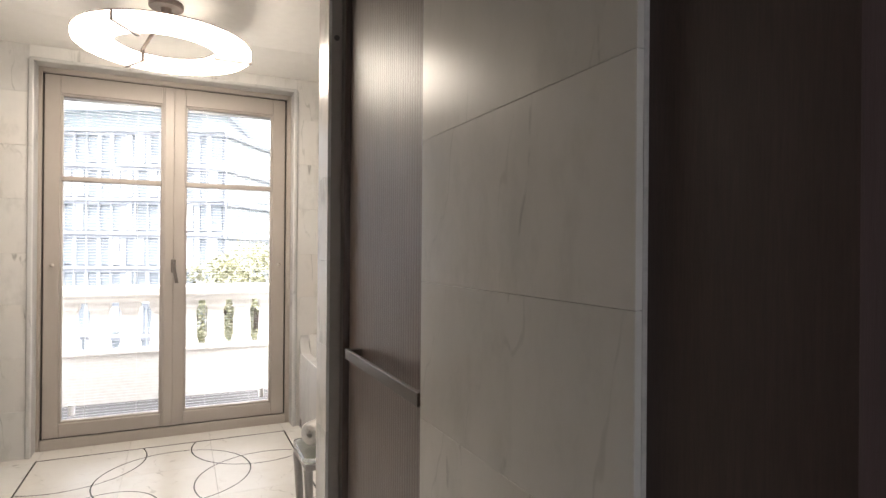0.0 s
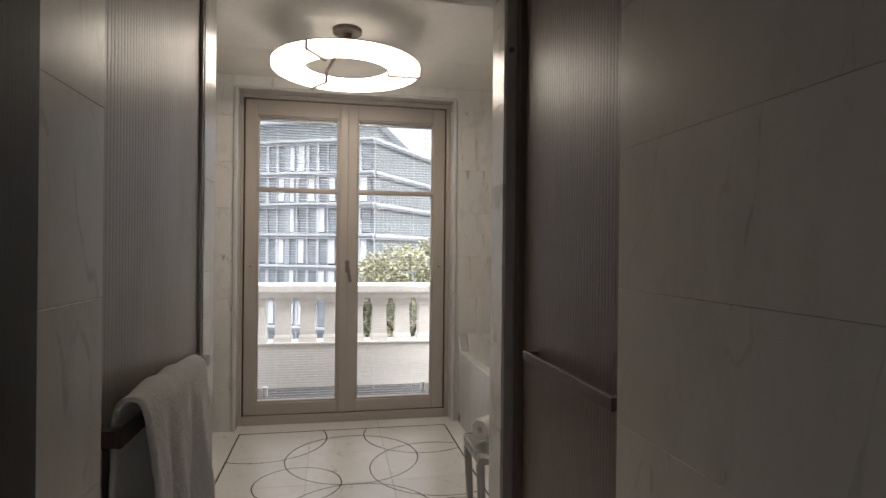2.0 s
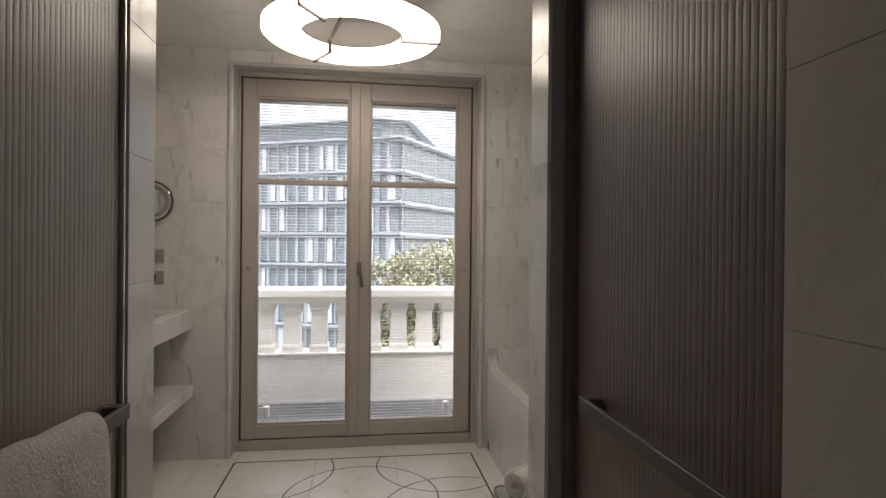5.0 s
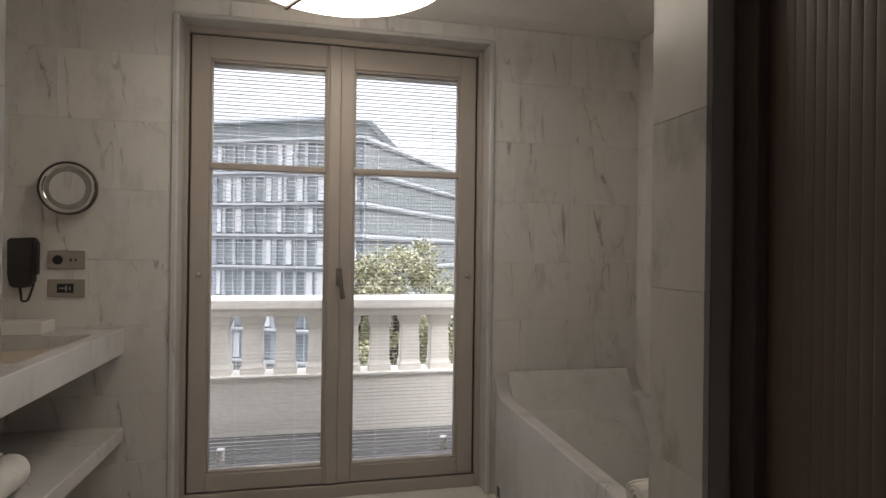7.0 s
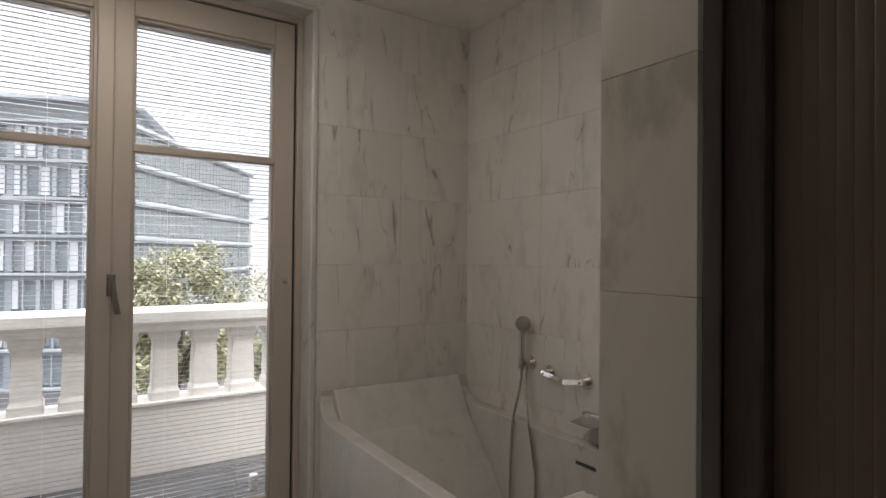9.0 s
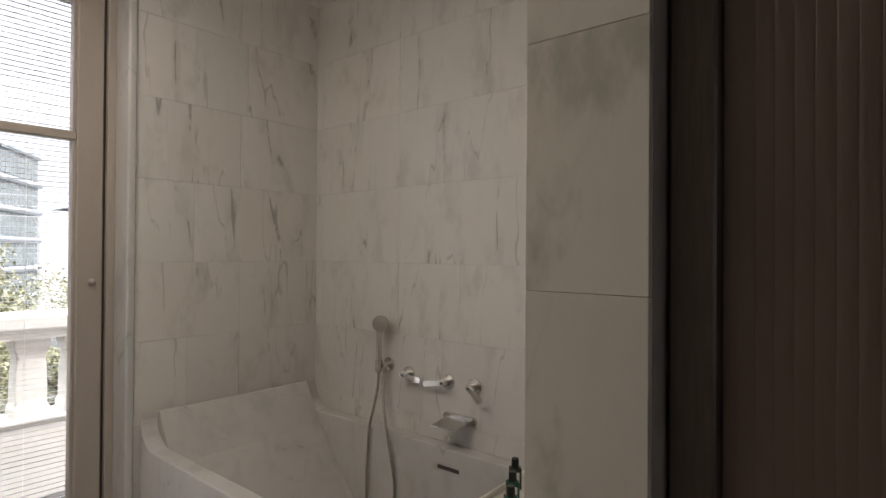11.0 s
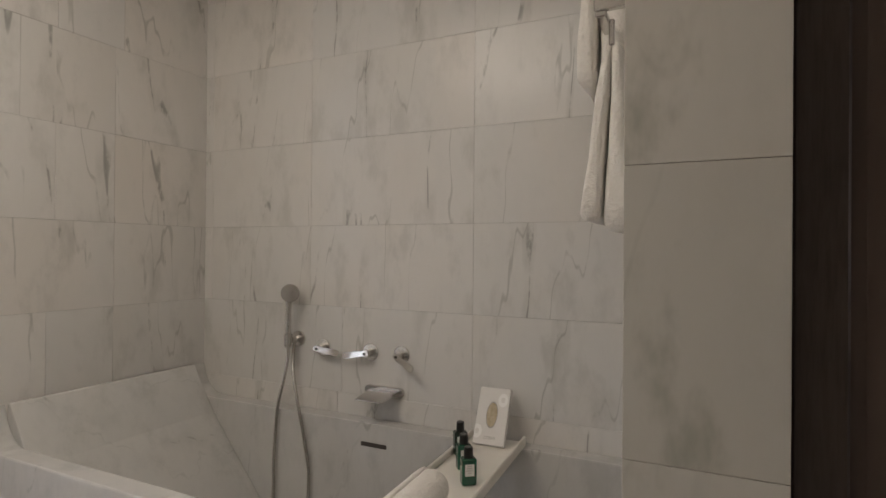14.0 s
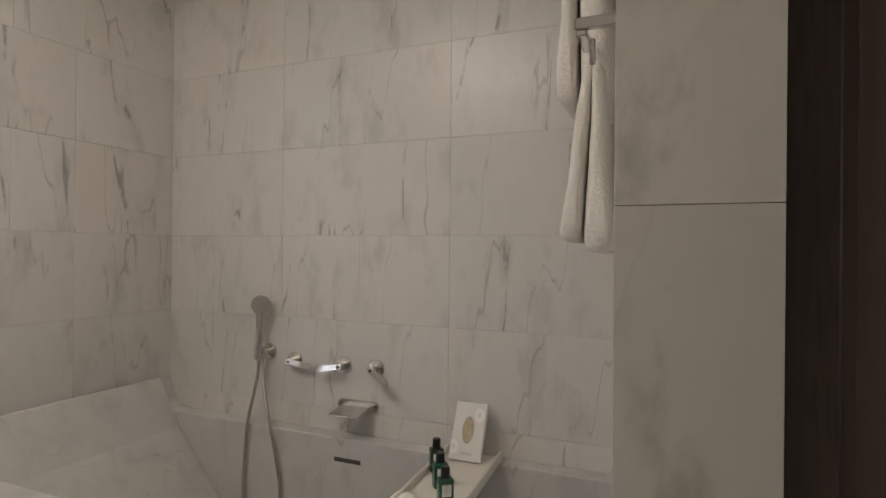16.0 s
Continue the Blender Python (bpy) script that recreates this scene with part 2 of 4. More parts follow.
TRAY = mat("white_lacquer", (0.8, 0.77, 0.71), 0.3, build=grain((0.74, 0.71, 0.66), 12, 0.4, 0.02))
CARD = mat("white_card", (0.78, 0.76, 0.73), 0.6, build=grain((0.74, 0.72, 0.7), 40, 0.4, 0.03))
CARDGREY = mat("card_print_grey", (0.45, 0.43, 0.4), 0.6, build=grain((0.4, 0.38, 0.36), 40, 0.3, 0.0))
CARDPALE = mat("card_print_pale", (0.9, 0.89, 0.87), 0.5, build=grain((0.86, 0.85, 0.83), 40, 0.3, 0.0))
LOOFAH = mat("loofah_tan", (0.66, 0.58, 0.43), 0.9, build=grain((0.4, 0.32, 0.2), 60, 0.8, 0.4))
BOTTLE = mat("green_bottle", (0.012, 0.11, 0.06), 0.08, build=grain((0.006, 0.06, 0.03), 12, 0.6, 0.0), Coat_Weight=0.6)
DARKBOTTLE = mat("dark_green_bottle", (0.008, 0.03, 0.02), 0.08, build=grain((0.004, 0.018, 0.01), 12, 0.6, 0.0), Coat_Weight=0.6)
CAP = mat("black_cap", (0.01, 0.01, 0.01), 0.3, build=grain((0.02, 0.02, 0.02), 30, 0.4, 0.0))
LABEL = mat("bottle_label", (0.75, 0.76, 0.73), 0.6, build=grain((0.7, 0.7, 0.68), 40, 0.3, 0.0))
PLASTIC = mat("black_plastic", (0.018, 0.016, 0.016), 0.35, build=grain((0.03, 0.028, 0.028), 40, 0.4, 0.04))
PLATE = mat("socket_plate", (0.42, 0.38, 0.33), 0.4, 0.6, build=grain((0.36, 0.33, 0.29), 60, 0.5, 0.03))
RINGGREY = mat("frosted_ring_grey", (0.3, 0.29, 0.27), 0.5, build=grain((0.17, 0.16, 0.15), 40, 0.4, 0.0))
HANDLE = mat("bronze_grey_handle", (0.2, 0.175, 0.155), 0.4, 0.4, build=grain((0.16, 0.14, 0.125), 60, 0.5, 0.02))
CERAMIC = mat("white_ceramic", (0.82, 0.8, 0.76), 0.15, build=grain((0.78, 0.76, 0.72), 8, 0.3, 0.0))
STOOLGREY = mat("stool_lacquer", (0.42, 0.4, 0.37), 0.4, build=grain((0.36, 0.34, 0.32), 20, 0.4, 0.03))
GREENGLASS = mat("frosted_glass", (0.92, 0.96, 0.94), 0.12, Transmission_Weight=1.0, IOR=1.45)
CARPET = mat("dark_carpet", (0.1, 0.085, 0.07), 0.95, build=grain((0.06, 0.05, 0.042), 90, 0.8, 0.5))


def towel_nodes(n, l, p):
    v, _ = coords(n, l)
    f = noise_tex(n, l, v, 230, 3, 0.6)
    c = mix_rgb(n, l, ramp(n, l, noise_tex(n, l, v, 9, 4), [(0.3, 0.0), (0.7, 1.0)]), (0.88, 0.85, 0.8), (0.82, 0.79, 0.74))
    c = mix_rgb(n, l, ramp(n, l, f, [(0.36, 0.16), (0.6, 0.0)]), c, (0.74, 0.64, 0.59))
    l.new(c, p.inputs["Base Color"])
    bump(n, l, p, noise_tex(n, l, v, 120, 3, 0.65), 0.7, 0.008)


TOWEL = mat("terry_towel", (0.82, 0.8, 0.75), 0.95, build=towel_nodes, Sheen_Weight=0.3)


def reeded_nodes(n, l, p):
    v, _ = coords(n, l, (1, 1, 0.4))
    c = mix_rgb(n, l, ramp(n, l, noise_tex(n, l, v, 6, 4), [(0.3, 0.0), (0.7, 1.0)]), (0.33, 0.29, 0.255), (0.29, 0.25, 0.22))
    l.new(c, p.inputs["Base Color"])
    r = ramp(n, l, noise_tex(n, l, v, 3, 3), [(0.3, 0.46), (0.7, 0.5)])
    l.new(r, p.inputs["Roughness"])


REEDED = mat("reeded_bronze_glass", (0.1, 0.085, 0.07), 0.3, build=reeded_nodes, Coat_Weight=0.2, Coat_Roughness=0.3, IOR=1.5)
REEDED_WOOD = mat("reeded_brown_veneer", (0.145, 0.1, 0.08), 0.48, build=grain((0.105, 0.073, 0.06), 14, 0.7, 0.0, (1, 1, 0.3), 3), Coat_Weight=0.3, Coat_Roughness=0.3)
JAMB = mat("brown_jamb_paint", (0.3, 0.26, 0.22), 0.5, build=grain((0.25, 0.215, 0.18), 20, 0.5, 0.02))
# outdoors
PALE = mat("facade_white_metal", (0.48, 0.505, 0.525), 0.45, build=grain((0.42, 0.445, 0.465), 2.0, 0.6, 0.0, big=0.2))
SLATE = mat("facade_grey_metal", (0.38, 0.4, 0.43), 0.4, 0.1, build=grain((0.3, 0.32, 0.35), 2.0, 0.6, 0.0, big=0.2))
PANE = mat("facade_glass", (0.2, 0.225, 0.24), 0.25, 0.0, build=grain((0.32, 0.35, 0.365), 0.7, 0.8, 0.0, big=0.15), IOR=1.45)
HAZE = mat("setback_glazing", (0.15, 0.172, 0.176), 0.4, build=grain((0.2, 0.222, 0.226), 0.6, 0.7, 0.0, big=0.1))
BLINDW = mat("facade_blind_white", (0.72, 0.73, 0.74), 0.6, build=grain((0.64, 0.65, 0.66), 2.0, 0.5, 0.0, big=0.2))
RENDERW = mat("far_render", (0.7, 0.68, 0.64), 0.8, build=grain((0.6, 0.58, 0.55), 1.0, 0.6, 0.0, big=0.1))
ASPHALT = mat("street", (0.06, 0.06, 0.06), 0.9, build=grain((0.09, 0.09, 0.088), 3, 0.7, 0.1, big=0.05))
BARK = mat("bark", (0.11, 0.085, 0.06), 0.95, build=grain((0.05, 0.04, 0.03), 8, 0.8, 0.6, (3, 3, 0.6)))


def leaf_nodes(n, l, p):
    g = n.new("ShaderNodeNewGeometry")
    c = mix_rgb(n, l, g.outputs["Random Per Island"], (0.15, 0.155, 0.08), (0.46, 0.44, 0.28))
    l.new(c, p.inputs["Base Color"])


LEAF = mat("leaves", (0.08, 0.1, 0.03), 0.6, build=leaf_nodes)

# ---- plan ----
WN, WE, WW = 4.35, 1.70, -1.95          # bathroom wall faces
CEIL, CEIL2, LINTEL = 2.635, 2.72, 2.41
RL, RR, RT = -0.865, 0.785, 2.545       # window recess
PE, PW = 0.515, -0.60                   # passage faces
S0, S1 = 2.168, 2.333                   # marble pier
ROWZ = [0.0, 0.305, 0.64, 0.98, 1.305, 1.65, 1.99, 2.33, CEIL]


def struct(name, bm, material, label, category="wall"):
    return tagged(part(name, bm, material), label, category, "", "structure")


wall_n = bmesh.new()
box(wall_n, WW - 0.15, RL - 0.012, WN + 0.012, 4.75, 0, CEIL + 0.1)
box(wall_n, RR + 0.012, WE + 0.15, WN + 0.012, 4.75, 0, CEIL + 0.1)
box(wall_n, RL - 0.012, RR + 0.012, WN + 0.012, 4.75, RT + 0.012, CEIL + 0.1)
wall_north = struct("wall_north", wall_n, GROUT, "window wall clad in white veined marble tiles")
wall_east = struct("wall_east", bx(WE + 0.012, WE + 0.15, S1 - 0.1, WN + 0.012, 0, CEIL + 0.1), GROUT, "bath wall clad in large white veined marble tiles")
wall_west = struct("wall_west", bx(WW - 0.15, WW - 0.012, S0, WN + 0.012, 0, CEIL + 0.1), GROUT, "vanity wall clad in white marble tiles")
# partitions between the passage and the bathroom
wall_s_e = struct("wall_south_east", bx(PE + 0.012, WE + 0.012, S0 + 0.012, S1 - 0.012, 0, CEIL + 0.1), GROUT, "marble-clad partition beside the bath")
wall_s_w = struct("wall_south_west", bx(WW - 0.012, PW - 0.012, 2.085, 2.243, 0, CEIL + 0.1), GROUT, "marble-clad partition beside the vanity")
struct("lintel", bx(PW - 0.012, PE + 0.012, 2.085, S1, LINTEL, CEIL + 0.1), PLASTER, "white painted beam over the bathroom opening", "beam")
wall_p_e = struct("wall_passage_east", bx(PE + 0.012, PE + 0.2, 0.535, 1.213, 0, CEIL + 0.1), GROUT, "marble-clad passage wall")
wall_p_w = struct("wall_passage_west", bx(PW - 0.2, -0.562, 0.535, 1.05, 0, CEIL + 0.1), GROUT, "marble-clad passage wall")
struct("wall_behind_reeded_door", bx(0.64, 0.75, 1.2, 2.2, 0, CEIL + 0.1), DARKWOOD, "dark wooden backing behind the reeded door")
struct("wall_behind_reeded_door_west", bx(-0.78, -0.67, 1.0, 2.1, 0, CEIL + 0.1), DARKWOOD, "dark wooden backing behind the reeded door")
# ceiling: shallow cove round the edge, flat in the middle
cv = bmesh.new()
rings = [[cv.verts.new(p) for p in ((WW - 0.15 + d, 2.1 + d, z), (WE + 0.15 - d, 2.1 + d, z), (WE + 0.15 - d, 4.5 - d, z), (WW - 0.15 + d, 4.5 - d, z))]
         for d, z in ((-0.2, CEIL + 0.18), (-0.2, CEIL), (0.17, CEIL), (0.25, CEIL + 0.02), (0.36, CEIL + 0.055), (0.5, CEIL2), (0.5, CEIL2))]
for r0, r1 in zip(rings[:5], rings[1:6]):
    for k in range(4):
        cv.faces.new((r0[k], r0[(k + 1) % 4], r1[(k + 1) % 4], r1[k]))
cv.faces.new(rings[5][::-1]), cv.faces.new(rings[0])
bmesh.ops.delete(cv, geom=rings[6], context="VERTS")
bmesh.ops.recalc_face_normals(cv, faces=cv.faces)
struct("ceiling", cv, PLASTER, "plain white painted ceiling with a shallow cove", "ceiling")
struct("passage_ceiling", bx(-0.8, 0.8, 0.3, 2.2, LINTEL + 0.03, LINTEL + 0.13), PLASTER, "plain white painted passage ceiling", "ceiling")
# dark room behind: walls, ceiling, floor
for nm, a in (("wall_bedroom_north_east", (PE + 0.02, 2.6, 0.29, 0.535, 0, 2.7)), ("wall_bedroom_north_west", (-2.6, -0.62, 0.29, 0.36, 0, 2.7)),
              ("wall_pocket", (-2.6, -0.62, 0.47, 0.535, 0, 2.7)), ("wall_over_doorway", (-0.62, PE + 0.02, 0.29, 0.535, 2.3, 2.7))):
    struct(nm, bx(*a), WOOD, "dark brown wooden panelled wall at the doorway")
back = bmesh.new()
box(back, -2.7, -2.6, -3.2, 0.535, 0, 2.7), box(back, 2.6, 2.7, -3.2, 0.535, 0, 2.7), box(back, -2.7, -1.3, -3.3, -3.2, 0, 2.7), box(back, 1.3, 2.7, -3.3, -3.2, 0, 2.7), box(back, -1.3, 1.3, -3.3, -3.2, 0, 0.7), box(back, -1.3, 1.3, -3.3, -3.2, 2.3, 2.7)
struct("wall_bedroom", back, WOOD, "dark wooden bedroom walls with a wide window opening")
struct("bedroom_ceiling", bx(-2.7, 2.7, -3.3, 0.29, 2.7, 2.8), PLASTER, "white bedroom ceiling", "ceiling")
struct("bedroom_floor", bx(-2.7, 2.7, -3.3, 0.4, -0.1, 0.0), CARPET, "dark carpeted bedroom floor", "floor")
floor = struct("floor", bx(WW - 0.15, WE + 0.15, 0.4, 4.75, -0.12, -0.012), GROUT, "pale marble floor with black inlaid circles", "floor")

# floor slabs and the inlay that lies in them
tile_cache = {}


def slab(parent, name, sx, sy, sz, x, y, z, material, bevel=0.0007):
    key = (round(sx, 3), round(sy, 3), round(sz, 3), material.name)
    if key not in tile_cache:
        tile_cache[key] = mesh_of(bx(-sx / 2, sx / 2, -sy / 2, sy / 2, -sz / 2, sz / 2, bevel=bevel), name, material)
    ob = new(name, tile_cache[key])
    ob.location = (x, y, z)
    ob.parent = parent
    return ob


IX0, IX1, IY1, IY0 = -0.81, 0.705, 4.265, 2.5


def arc_band(bm, cx, cy, r, w, z0, z1, seg=160):
    def inside(a):
        x, y = cx + r * math.cos(a), cy + r * math.sin(a)
        return IX0 < x < IX1 and IY0 < y < IY1
    for i in range(seg):
        a, b = 2 * math.pi * i / seg, 2 * math.pi * (i + 1) / seg
        if not (inside(a) and inside(b)):
            continue
        q = [bm.verts.new((cx + rr * math.cos(t), cy + rr * math.sin(t), z1)) for rr, t in ((r - w, a), (r + w, a), (r + w, b), (r - w, b))]
        bm.faces.new(q)


inl = bmesh.new()
for cx, cy, r in ((-0.02, 3.69, 0.425), (-0.615, 4.11, 0.428), (0.487, 4.105, 0.41), (0.51, 3.46, 0.43), (-0.345, 3.315, 0.25), (-0.02, 2.85, 0.42), (0.5, 2.7, 0.3)):
    arc_band(inl, cx, cy, r, 0.0036, 0, 0.0012)
for a, b, c, d in ((IX0 - 0.005, IX1 + 0.005, IY1, IY1 + 0.008), (IX0 - 0.005, IX0 + 0.005, IY0, IY1), (IX1 - 0.005, IX1 + 0.005, IY0, IY1)):
    box(inl, a, b, c, d, 0.0, 0.0012)
bmesh.ops.recalc_face_normals(inl, faces=inl.faces)
inlay = part("inlay", inl, INLAY, floor, "thin black stone inlay of circles and border")
xs = [WW, -1.45, -1.02, IX0, -0.3, 0.2, IX1, 1.2, WE]
ys = [0.4, 0.95, 1.55, 2.15, 2.75, 3.3, 3.78, IY1, 4.49]
for i in range(len(xs) - 1):
    for j in range(len(ys) - 1):
        w, d = xs[i + 1] - xs[i], ys[j + 1] - ys[j]
        slab(floor, "slab", w - 0.0012, d - 0.0012, 0.012, xs[i] + w / 2, ys[j] + d / 2, -0.006, MARBLE_FLOOR, 0.0006)

# ---- tall window: recess lining, frame, two leaves with blinds in the glass ----
lin = bmesh.new()
for x0, x1, z0, z1 in ((RL - 0.02, RL + 0.013, 0, RT), (RR - 0.013, RR + 0.02, 0, RT), (RL - 0.012, RR + 0.012, RT - 0.012, RT + 0.012)):
    box(lin, x0, x1, WN - 0.012, 4.485, z0, z1, 0.01, 4)
struct("trim", lin, MARBLE_SLAB, "rounded pale marble lining of the window recess", "trim")
win = tagged(new("window_1"), "tall double-leaf window in greige paint with closed leaves", "window", "", "structure")
FO, FI = 4.478, 4.565
fr = bmesh.new()
box(fr, RL + 0.012, -0.832, FO - 0.012, FI, 0, 2.533, 0.003)
box(fr, 0.741, RR - 0.012, FO - 0.012, FI, 0, 2.533, 0.003)
box(fr, -0.832, 0.741, FO - 0.012, FI, 2.5, 2.533, 0.003)
box(fr, -0.832, 0.741, FO - 0.012, FI, 0, 0.068, 0.003)
part("window_frame", fr, FRAME, win)
gk = bmesh.new()
for a, b, c, d in ((-0.832, -0.822, 0.068, 2.5), (0.731, 0.741, 0.068, 2.5), (-0.822, 0.731, 2.49, 2.5), (-0.822, 0.731, 0.068, 0.078)):
    box(gk, a, b, FO + 0.012, FO + 0.05, c, d)
part("gasket", gk, GASKET, win, "dark rubber seal")


def sash(x0, x1, g0, g1, outer_left):
    top, bot, g_t, g_b = 2.492, 0.076, 2.372, 0.166
    leaf = new("sash")
    leaf.parent = win
    bm = bmesh.new()
    y0, y1 = FO - 0.004, FO + 0.06
    box(bm, x0, g0, y0, y1, bot, top, 0.004)
    box(bm, g1, x1, y0, y1, bot, top, 0.004)
    box(bm, g0, g1, y0, y1, g_t, top, 0.004)
    box(bm, g0, g1, y0, y1, bot, g_b, 0.004)
    # stepped glazing bead
    for a, b, c, d in ((g0 - 0.002, g0 + 0.012, g_b, g_t), (g1 - 0.012, g1 + 0.002, g_b, g_t), (g0, g1, g_t - 0.012, g_t + 0.002), (g0, g1, g_b - 0.002, g_b + 0.012)):
        box(bm, a, b, y0 + 0.014, y1 - 0.004, c, d, 0.003)
    part("sash_frame", bm, FRAME, leaf)
    part("glazing_bar", bx(g0, g1, y0 + 0.002, y1 - 0.01, 1.787, 1.823, 0.005), FRAME, leaf)
    for z0, z1 in ((g_b + 0.01, 1.79), (1.82, g_t - 0.01)):
        pane = part("pane", bx(g0 + 0.004, g1 - 0.004, y0 + 0.034, y0 + 0.038, z0, z1), GLASS, leaf, "clear glass pane")
        pane.visible_shadow = False
    return leaf


sash_l = sash(-0.82, -0.078, -0.73, -0.122, True)
sash_r = sash(-0.074, 0.729, 0.028, 0.635, False)
part("meeting_strip", bx(-0.108, -0.044, FO - 0.022, FO - 0.003, 0.08, 2.488, 0.006, 2), FRAME, win)
hb = bmesh.new()
box(hb, -0.062, -0.03, FO - 0.032, FO - 0.021, 1.17, 1.265, 0.005, 2)
cyl(hb, (-0.045, FO - 0.03, 1.235), (-0.045, FO - 0.068, 1.235), 0.009)
handle = part("handle", hb, HANDLE, win, "satin bronze-grey window handle turned down")
tube("lever", [(-0.045, FO - 0.066, 1.238), (-0.04, FO - 0.07, 1.2), (-0.03, FO - 0.068, 1.14), (-0.022, FO - 0.066, 1.1)], 0.0125, HANDLE, handle)
for x in (-0.772, 0.69):
    kb = bmesh.new()
    lathe(kb, [(0.014, 0), (0.014, 0.004), (0.009, 0.007), (0.009, 0.016), (0.011, 0.02), (0.0, 0.022)], 16, (x, FO - 0.003, 1.225), (0, -1, 0))
    part("knob", kb, FRAME, win, soft=True)

# blinds that hang outside against each leaf's glass
slat_bm = bmesh.new()
w = 0.594
for a in range(3):
    y = -0.0075 + a * 0.0075
    slat_bm.verts.new((-w / 2, y, -0.0009 * (a - 1) ** 2)), slat_bm.verts.new((w / 2, y, -0.0009 * (a - 1) ** 2))
slat_bm.verts.ensure_lookup_table()
vv = slat_bm.verts
for a in range(2):
    slat_bm.faces.new((vv[2 * a], vv[2 * a + 1], vv[2 * a + 3], vv[2 * a + 2]))
bmesh.ops.solidify(slat_bm, geom=list(slat_bm.faces), thickness=0.0009)
SLAT_ME = mesh_of(slat_bm, "slat", SLAT)
for cx in (-0.426, 0.3315):
    bl = thing("venetian_blind", cx, FO + 0.052, 2.36, "thin pale grey venetian blind, lowered with open slats", "blind", "blinds in the window leaves")
    part("headrail", bx(-w / 2, w / 2, -0.009, 0.009, -0.022, 0.008, 0.002), SLATE, bl)
    part("bottom_rail", bx(-w / 2, w / 2, -0.006, 0.006, -2.19, -2.18, 0.002), SLAT, bl)
    for i in range(107):
        s = new("slat", SLAT_ME)
        s.matrix_local = pose(0, 0, -0.035 - i * 0.0201, -8)
        s.parent = bl
    for x in (-0.16, 0.15):
        part("cord", bx(x - 0.0009, x + 0.0009, -0.0075, -0.006, -2.18, -0.02), CORD, bl)
    kn = bmesh.new()
    part("pull", cyl(kn, (0.245 if cx > 0 else -0.24, 0.035, -2.165), (0.245 if cx > 0 else -0.24, 0.035, -2.09), 0.019, 0.021), CARDPALE, bl, "white plastic pull")


# ---- wall tiles ----
def tile_wall(parent, axis, face, side, rows, joints, u0, u1, material=None, th=0.012):
    """Tiles on one wall face; side is the way the face looks along its axis; joints: for each row the cuts between u0 and u1."""
    for i, (z0, z1) in enumerate(zip(rows, rows[1:])):
        cuts = [u0, *[j for j in sorted(joints[i % len(joints)]) if u0 + 0.02 < j < u1 - 0.02], u1]
        for a, b in zip(cuts, cuts[1:]):
            c, w, h, zc = (a + b) / 2, b - a - 0.0007, z1 - z0 - 0.0007, (z0 + z1) / 2
            depth = face - side * th / 2
            if axis == "x":
                slab(parent, "tile", th, w, h, depth, c, zc, material or MARBLE)
            else:
                slab(parent, "tile", w, th, h, c, depth, zc, material or MARBLE)


tile_wall(wall_north, "y", WN, -1, ROWZ, [[1.02], [1.05, 1.265], [1.02, 1.265], [1.265], [1.046, 1.265], [0.93, 1.265], [1.05, 1.3], [1.265]], RR + 0.012, WE + 0.011)
tile_wall(wall_north, "y", WN, -1, ROWZ, [[-1.35], [-1.12, -1.6], [-1.5], [-1.25, -1.7], [-1.45], [-1.15, -1.6], [-1.4], [-1.3]], WW - 0.011, RL - 0.012)
tile_wall(wall_north, "y", WN, -1, [RT + 0.012, CEIL], [[-0.5, 0.05, 0.5]], RL - 0.012, RR + 0.012)
tile_wall(wall_east, "x", WE, -1, ROWZ, [[3.2, 3.9], [3.015, 3.6], [3.015, 3.58], [3.015, 3.74, 4.3], [3.015, 3.74, 4.3], [3.015, 3.74, 4.3], [3.015, 3.74, 4.3], [3.015, 3.74, 4.3]], S1, WN - 0.0006)
tile_wall(wall_west, "x", WW, 1, ROWZ, [[2.9, 3.6], [2.6, 3.3, 4.0]], 2.243, WN - 0.0006)
PZ = [0.0, 0.3, 0.62, 0.955, 1.275, 1.605, 1.94, 2.28, LINTEL]
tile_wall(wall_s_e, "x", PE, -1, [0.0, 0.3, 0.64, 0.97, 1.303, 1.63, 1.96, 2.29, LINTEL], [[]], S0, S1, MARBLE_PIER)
tile_wall(wall_s_e, "y", S1, 1, ROWZ, [[1.1], [0.9, 1.4]], PE + 0.0125, WE - 0.0006)
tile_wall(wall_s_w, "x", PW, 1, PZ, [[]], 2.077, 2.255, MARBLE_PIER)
tile_wall(wall_s_w, "y", 2.255, 1, ROWZ, [[-1.2], [-0.95, -1.5]], WW + 0.012, PW - 0.012)
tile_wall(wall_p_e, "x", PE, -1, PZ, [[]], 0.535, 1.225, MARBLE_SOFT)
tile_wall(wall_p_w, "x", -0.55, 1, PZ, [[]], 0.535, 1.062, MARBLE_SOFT)


